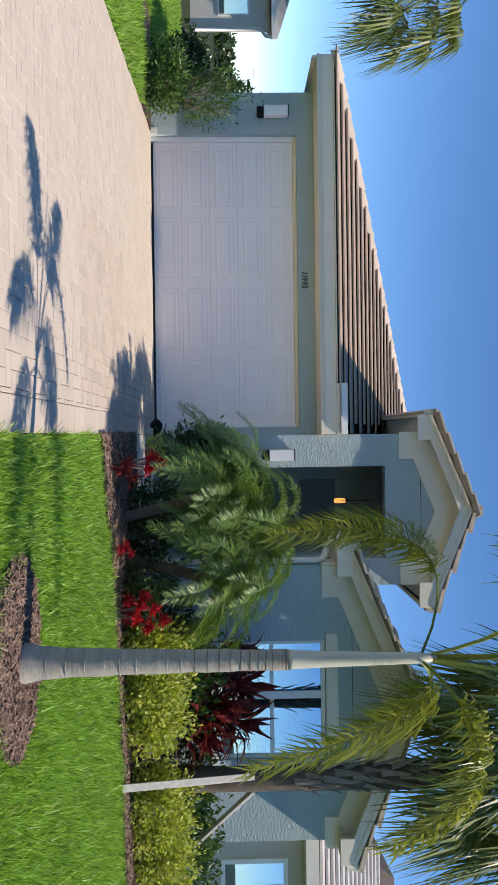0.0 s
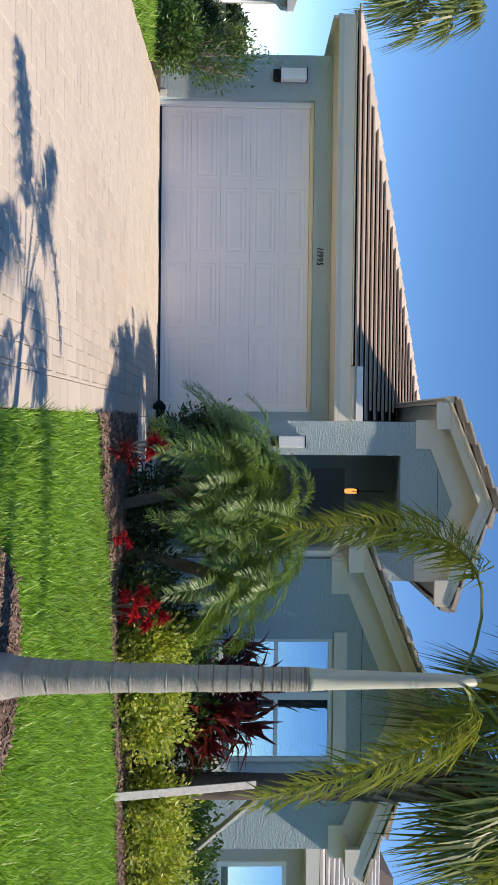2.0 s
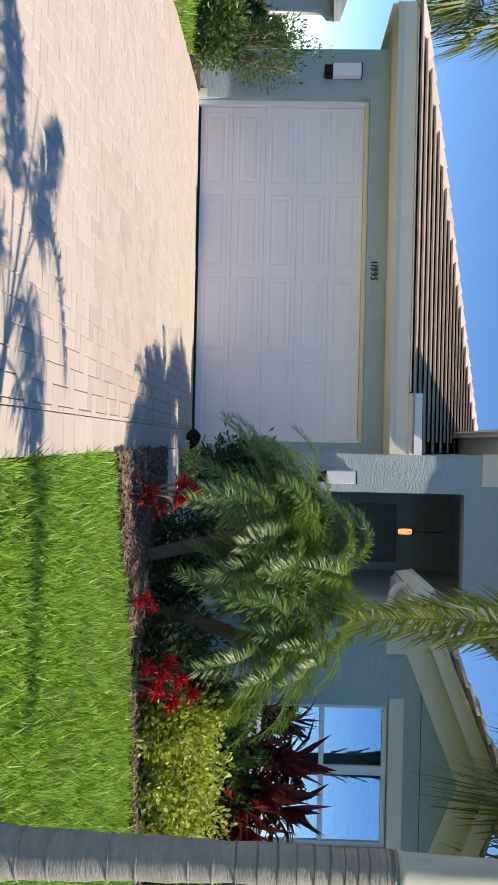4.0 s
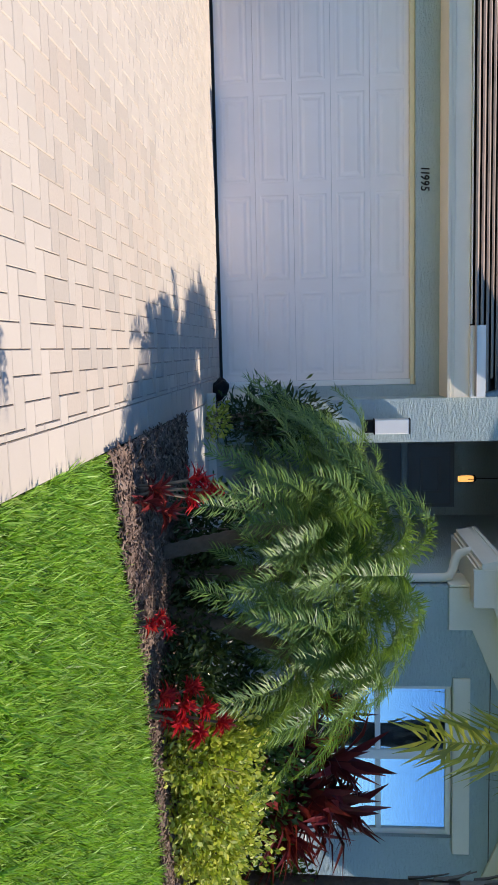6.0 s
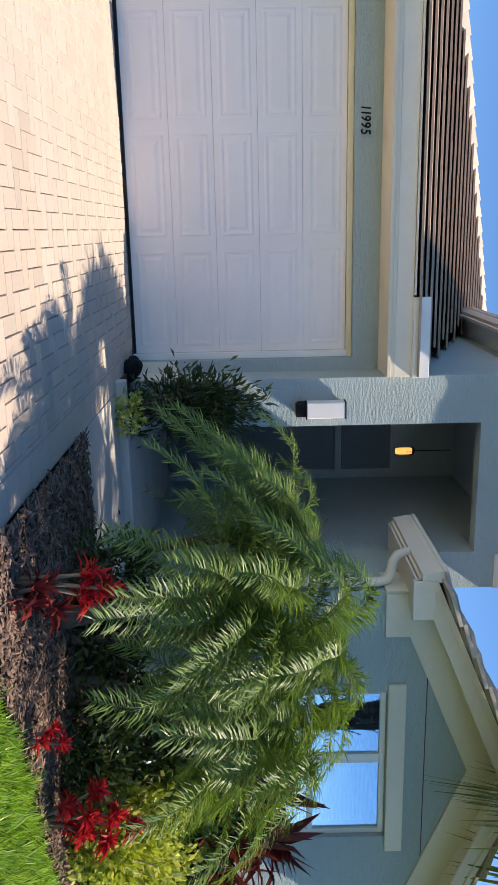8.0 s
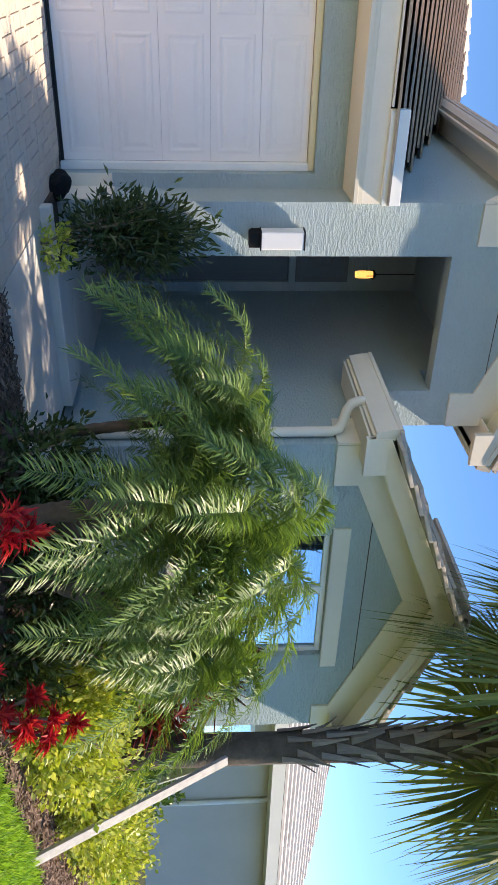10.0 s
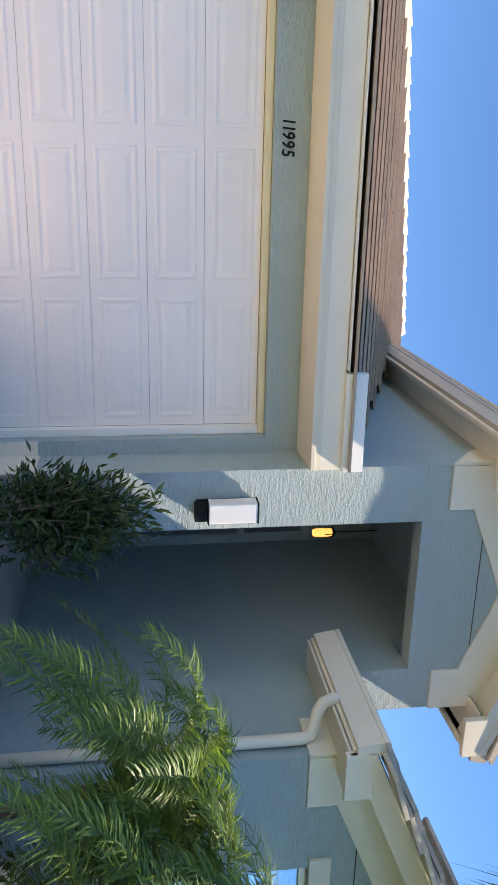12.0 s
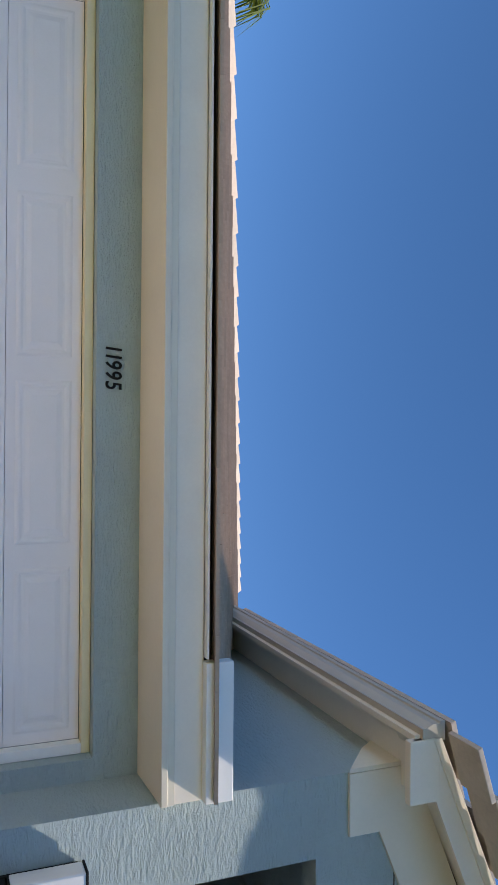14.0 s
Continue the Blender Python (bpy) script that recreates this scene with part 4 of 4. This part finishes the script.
# far trees
def far_trees(name, x0, x1, y, h, n, seed):
    rng = np.random.default_rng(seed)
    x = rng.uniform(x0, x1, n)
    hh = h * (0.65 + 0.35 * np.sin(x * 0.31) * np.sin(x * 0.13 + 1) + 0.2 * np.sin(x * 1.1))
    p = np.stack([x, y + rng.normal(scale=1.5, size=n), hh * rng.random(n) ** 0.7], 1)
    a = rng.normal(size=(n, 3)) * 0.35
    b = rng.normal(size=(n, 3)) * 0.35
    verts = np.stack([p, p + a, p + b], 1).reshape(-1, 3)
    ob = raw(name, verts.tolist(), np.arange(3 * n).reshape(-1, 3).tolist(), DEEP)
    tagged(ob, "distant line of dark green trees", "trees", kind="stuff")


far_trees("far_trees", -120, -10, 90, 4.2, 16000, 1)
far_trees("far_trees", 10, 120, 90, 4.0, 9000, 2)
# ---- lawn blades and mulch ----
def on_lawn(x, y):
    ring_in = ((x - 1.46) / 0.58) ** 2 + ((y - 4.95) / 0.46) ** 2 < 0.95
    return (y < bed_edges(x)) & ~ring_in


def blades(name, x0, x1, y0, y1, density, keep, seed, h=0.06):
    rng = np.random.default_rng(seed)
    n = int((x1 - x0) * (y1 - y0) * density)
    x, y = rng.uniform(x0, x1, n), rng.uniform(y0, y1, n)
    ok = keep(x, y)
    x, y = x[ok], y[ok]
    n = len(x)
    z = -0.005 * (13 - np.clip(y, -2, 13)) - 0.03
    patch = 0.8 + 0.35 * np.sin(x * 2.1 + np.sin(y * 1.7)) * np.sin(y * 2.7 + 1) + 0.8 * np.sin(x * 31 + 3 * np.sin(y * 5)) * np.sin(y * 27 + 2 * np.sin(x * 7))
    l = h * np.maximum(patch, 0.15) * rng.uniform(0.7, 1.5, n) + 0.02
    a = rng.uniform(0, 2 * np.pi, n)
    w = 0.006 * (1 + 0.5 * rng.random(n)) * (1 + 0.06 * np.maximum(0, y - 5))
    lx, ly = rng.normal(scale=0.42, size=n) * l, rng.normal(scale=0.42, size=n) * l
    p0 = np.stack([x - w * np.cos(a), y - w * np.sin(a), z], 1)
    p1 = np.stack([x + w * np.cos(a), y + w * np.sin(a), z], 1)
    p2 = np.stack([x + lx, y + ly, z + l], 1)
    verts = np.stack([p0, p1, p2], 1).reshape(-1, 3)
    ob = raw(name, verts.tolist(), np.arange(3 * n).reshape(-1, 3).tolist(), GRASS)
    tagged(ob, "dense green lawn grass", "grass", kind="stuff")


blades("lawn_grass", 0.115, 7.5, 3.2, 9.4, 5600, on_lawn, 11, 0.052)
blades("lawn_grass", 0.115, 11.0, -2.0, 3.2, 3800, lambda x, y: x > 0, 13, 0.07)
blades("lawn_grass", 7.5, 11.0, 3.2, 14.0, 3000, lambda x, y: x > 0, 14, 0.07)
blades("lawn_grass", -12.0, -3.6, -2.0, 8.0, 2600, lambda x, y: x < -5.03 + 0.09 * (13 - y), 15, 0.07)
blades("lawn_grass", -12.0, -4.3, 8.0, 22.0, 2200, lambda x, y: ((x < -6.9) | (y < 12.3)) & (x < -5.03 + 0.09 * np.maximum(0, 13 - y)), 12, 0.07)


def chips(name, n, place, seed):
    rng = np.random.default_rng(seed)
    x, y = place(rng, n)
    n = len(x)
    z = -0.005 * (13 - np.clip(y, -2, 13)) + 0.022 + rng.random(n) * 0.025
    a = rng.uniform(0, 2 * np.pi, n)
    l, w = rng.uniform(0.015, 0.05, n), rng.uniform(0.004, 0.011, n)
    t = rng.normal(scale=0.28, size=n) * l
    u = np.stack([np.cos(a) * l, np.sin(a) * l, t], 1)
    v = np.stack([-np.sin(a) * w, np.cos(a) * w, rng.normal(scale=0.4, size=n) * w], 1)
    p = np.stack([x, y, z], 1)
    k = np.array((0, 0, 0.006))
    verts = np.stack([p - u - v, p + u - v, p + u + v, p - u + v, p - u * 0.8 + k, p + u * 0.9 + k], 1).reshape(-1, 3)
    i = np.arange(n)[:, None] * 6
    faces = np.concatenate([i + f for f in ((0, 1, 5), (0, 5, 4), (2, 3, 4), (2, 4, 5), (1, 2, 5), (3, 0, 4))])
    ob = raw(name, verts.tolist(), faces.tolist(), CHIP)
    tagged(ob, "loose brown bark mulch chips", "mulch", kind="stuff")


def in_bed(rng, n):
    x = rng.uniform(0.1, 6.5, n)
    lo = bed_edges(x)
    return x, lo + rng.random(n) * (np.where(x < 1.94, 10.72, lo + 1.7) - lo)


def in_ring(rng, n):
    a, r = rng.uniform(0, 2 * np.pi, n), np.sqrt(rng.random(n))
    return 1.46 + 0.60 * r * np.cos(a), 4.95 + 0.48 * r * np.sin(a)


chips("bed_mulch", 34000, in_bed, 21)
chips("ring_mulch", 6000, in_ring, 22)

# ---- roof tiles ----
roof = thing("garage_roof", "hip roof of brown-tan flat concrete tiles above the garage", "roof", "structure")
upv = Vector((0, 1, HS)).normalized()
lay(roof, T_ME, (EX0 - 0.1, EY - 0.06, EZ - 0.012), (1, 0, 0), upv, 19, 20, 0.33, 0.345,
    keep=lambda p: p.x > EX0 + (p.y - EY) + 0.08 and (p.x < 0.0 if p.y < 16.3 else p.x < 0.75))
hip = Vector((1, 1, HS)).normalized()
hs = Vector((1, -1, 0)).normalized()
for k in range(26):
    p = Vector((EX0 - 0.02, EY - 0.02, EZ + 0.035)) + hip * (0.345 * k)
    m = Matrix((hs, hip, hs.cross(hip))).transposed().to_4x4()
    piece("ridge_cap", CAP, roof, Matrix.Translation(p) @ m @ Matrix.Rotation(0.06, 4, "X"))


def gable_tiles(cx, half, apex, yf, yb, label, only=(-1, 1)):
    g = thing("gable_roof", label, "roof", "structure")
    eave = apex - SL * half
    rows = int(half * 1.083 / 0.345) + 1
    for s in only:
        up_ = Vector((-s, 0, SL)).normalized()
        al = (0, 1, 0) if s > 0 else (0, -1, 0)
        o = (cx + s * (half + 0.04), yf - 0.03 if s > 0 else yf - 0.03 + 0.33 * int((yb - yf) / 0.33), eave - 0.055)
        lay(g, T_PALE, o, al, up_, rows, int((yb - yf) / 0.33), 0.33, 0.345, keep=lambda p: s * (p.x - cx) > 0.1 and p.y > yf + 0.1)
        for r in range(rows):
            p = Vector((cx + s * (half + 0.04), yf - 0.045, eave - 0.055)) + up_ * (0.345 * r)
            bm_ = RAKE
            m = Matrix((Vector((0, 1, 0)) * s, up_, Vector((0, s, 0)).cross(up_))).transposed().to_4x4()
            piece("rake_tile", bm_, g, Matrix.Translation(p) @ m @ Matrix.Rotation(-0.1, 4, "X"))
    for k in range(int((yb - yf) / 0.36)):
        piece("ridge_cap", CAP, g, pose(cx, yf - 0.05 + 0.36 * k, apex + 0.03, 3, 0, 0))
    return g


RB = N()
box(RB, 0.0, 0.30, 0, 0.36, 0.005, 0.042, 0.006)
RAKE = mesh_of("rake_tile", RB, TILE_PALE)
gable_tiles(AX1, 1.54, 5.22, 12.68, 16.6, "small porch gable roof of pale tiles")
gable_tiles(WA, 2.30, 4.06, 11.50, 13.0, "front bay gable roof of pale tiles")

# ---- pavers ----
PW, PL = 0.115, 0.23


def paver_verts(x, y, w, l, jz):
    g = 0.002
    z0, z1 = gz(y) - 0.03, gz(y) + jz
    x0, x1, y0, y1 = x + g, x + w - g, y + g, y + l - g
    sl = 0.005
    c = 0.004
    lower = [(x0, y0, z1 - 0.008), (x1, y0, z1 - 0.008), (x1, y1, z1 - 0.008 + sl * l), (x0, y1, z1 - 0.008 + sl * l)]
    upper = [(x0 + c, y0 + c, z1), (x1 - c, y0 + c, z1), (x1 - c, y1 - c, z1 + sl * l), (x0 + c, y1 - c, z1 + sl * l)]
    return lower + upper


PF = [(4, 5, 6, 7), (0, 1, 5, 4), (1, 2, 6, 5), (2, 3, 7, 6), (3, 0, 4, 7)]


def shared_paver(w, l):
    me = bpy.data.meshes.new("paver")
    g, c, sl = 0.002, 0.004, 0.005
    vs = [(g, g, -0.008), (w - g, g, -0.008), (w - g, l - g, -0.008 + sl * l), (g, l - g, -0.008 + sl * l), (g + c, g + c, 0), (w - g - c, g + c, 0), (w - g - c, l - g - c, sl * l), (g + c, l - g - c, sl * l)]
    me.from_pydata(vs, [], PF)
    me.materials.append(PAVER)
    return me


ME_X, ME_Y = shared_paver(PL, PW), shared_paver(PW, PL)
spots = []
# herringbone: pairs stepping on the diagonal
for d in range(-60, 200):
    for k in range(-200, 200):
        ox, oy = PW * k, PW * (k + 4 * d)
        for sx, sy, w, l in ((0, 0, PL, PW), (0, PW, PW, PL)):
            x, y = -5.0 + ox + sx, -2.0 + oy + sy
            spots.append((x, y, w, l))
sv, sf, near = [], [], 0
RIGHT = EDGE - 0.24
rng = np.random.default_rng(9)
for x, y, w, l in spots:
    edge = -5.0 + 0.09 * max(0.0, 13.0 - y)
    xa, xb, yb_ = max(x, edge), min(x + w, RIGHT), min(y + l, 13.6)
    if xb - xa < 0.03 or yb_ - y < 0.03 or y < -2.0:
        continue
    whole = xb - xa > w - 0.001 and yb_ - y > l - 0.001
    jz = float(rng.uniform(-0.002, 0.002))
    if -2.2 < x < 0 and 7.2 < y < 9.9 and near < 300 and whole:
        piece("paver", ME_X if w > l else ME_Y, driveway, Matrix.Translation((x, y, gz(y) + jz)))
        near += 1
        continue
    k = len(sv)
    sv += paver_verts(xa, y, xb - xa, yb_ - y, jz)
    sf += [tuple(k + q for q in f) for f in PF]
y = -2.0
while y < 13.35:
    k = len(sv)
    sv += paver_verts(RIGHT, y, 0.24, 0.24, float(rng.uniform(-0.002, 0.002)))
    sf += [tuple(k + q for q in f) for f in PF]
    y += 0.24
ob = raw("paver_field", sv, sf, PAVER_J, driveway)
tagged(ob, kind="stuff")
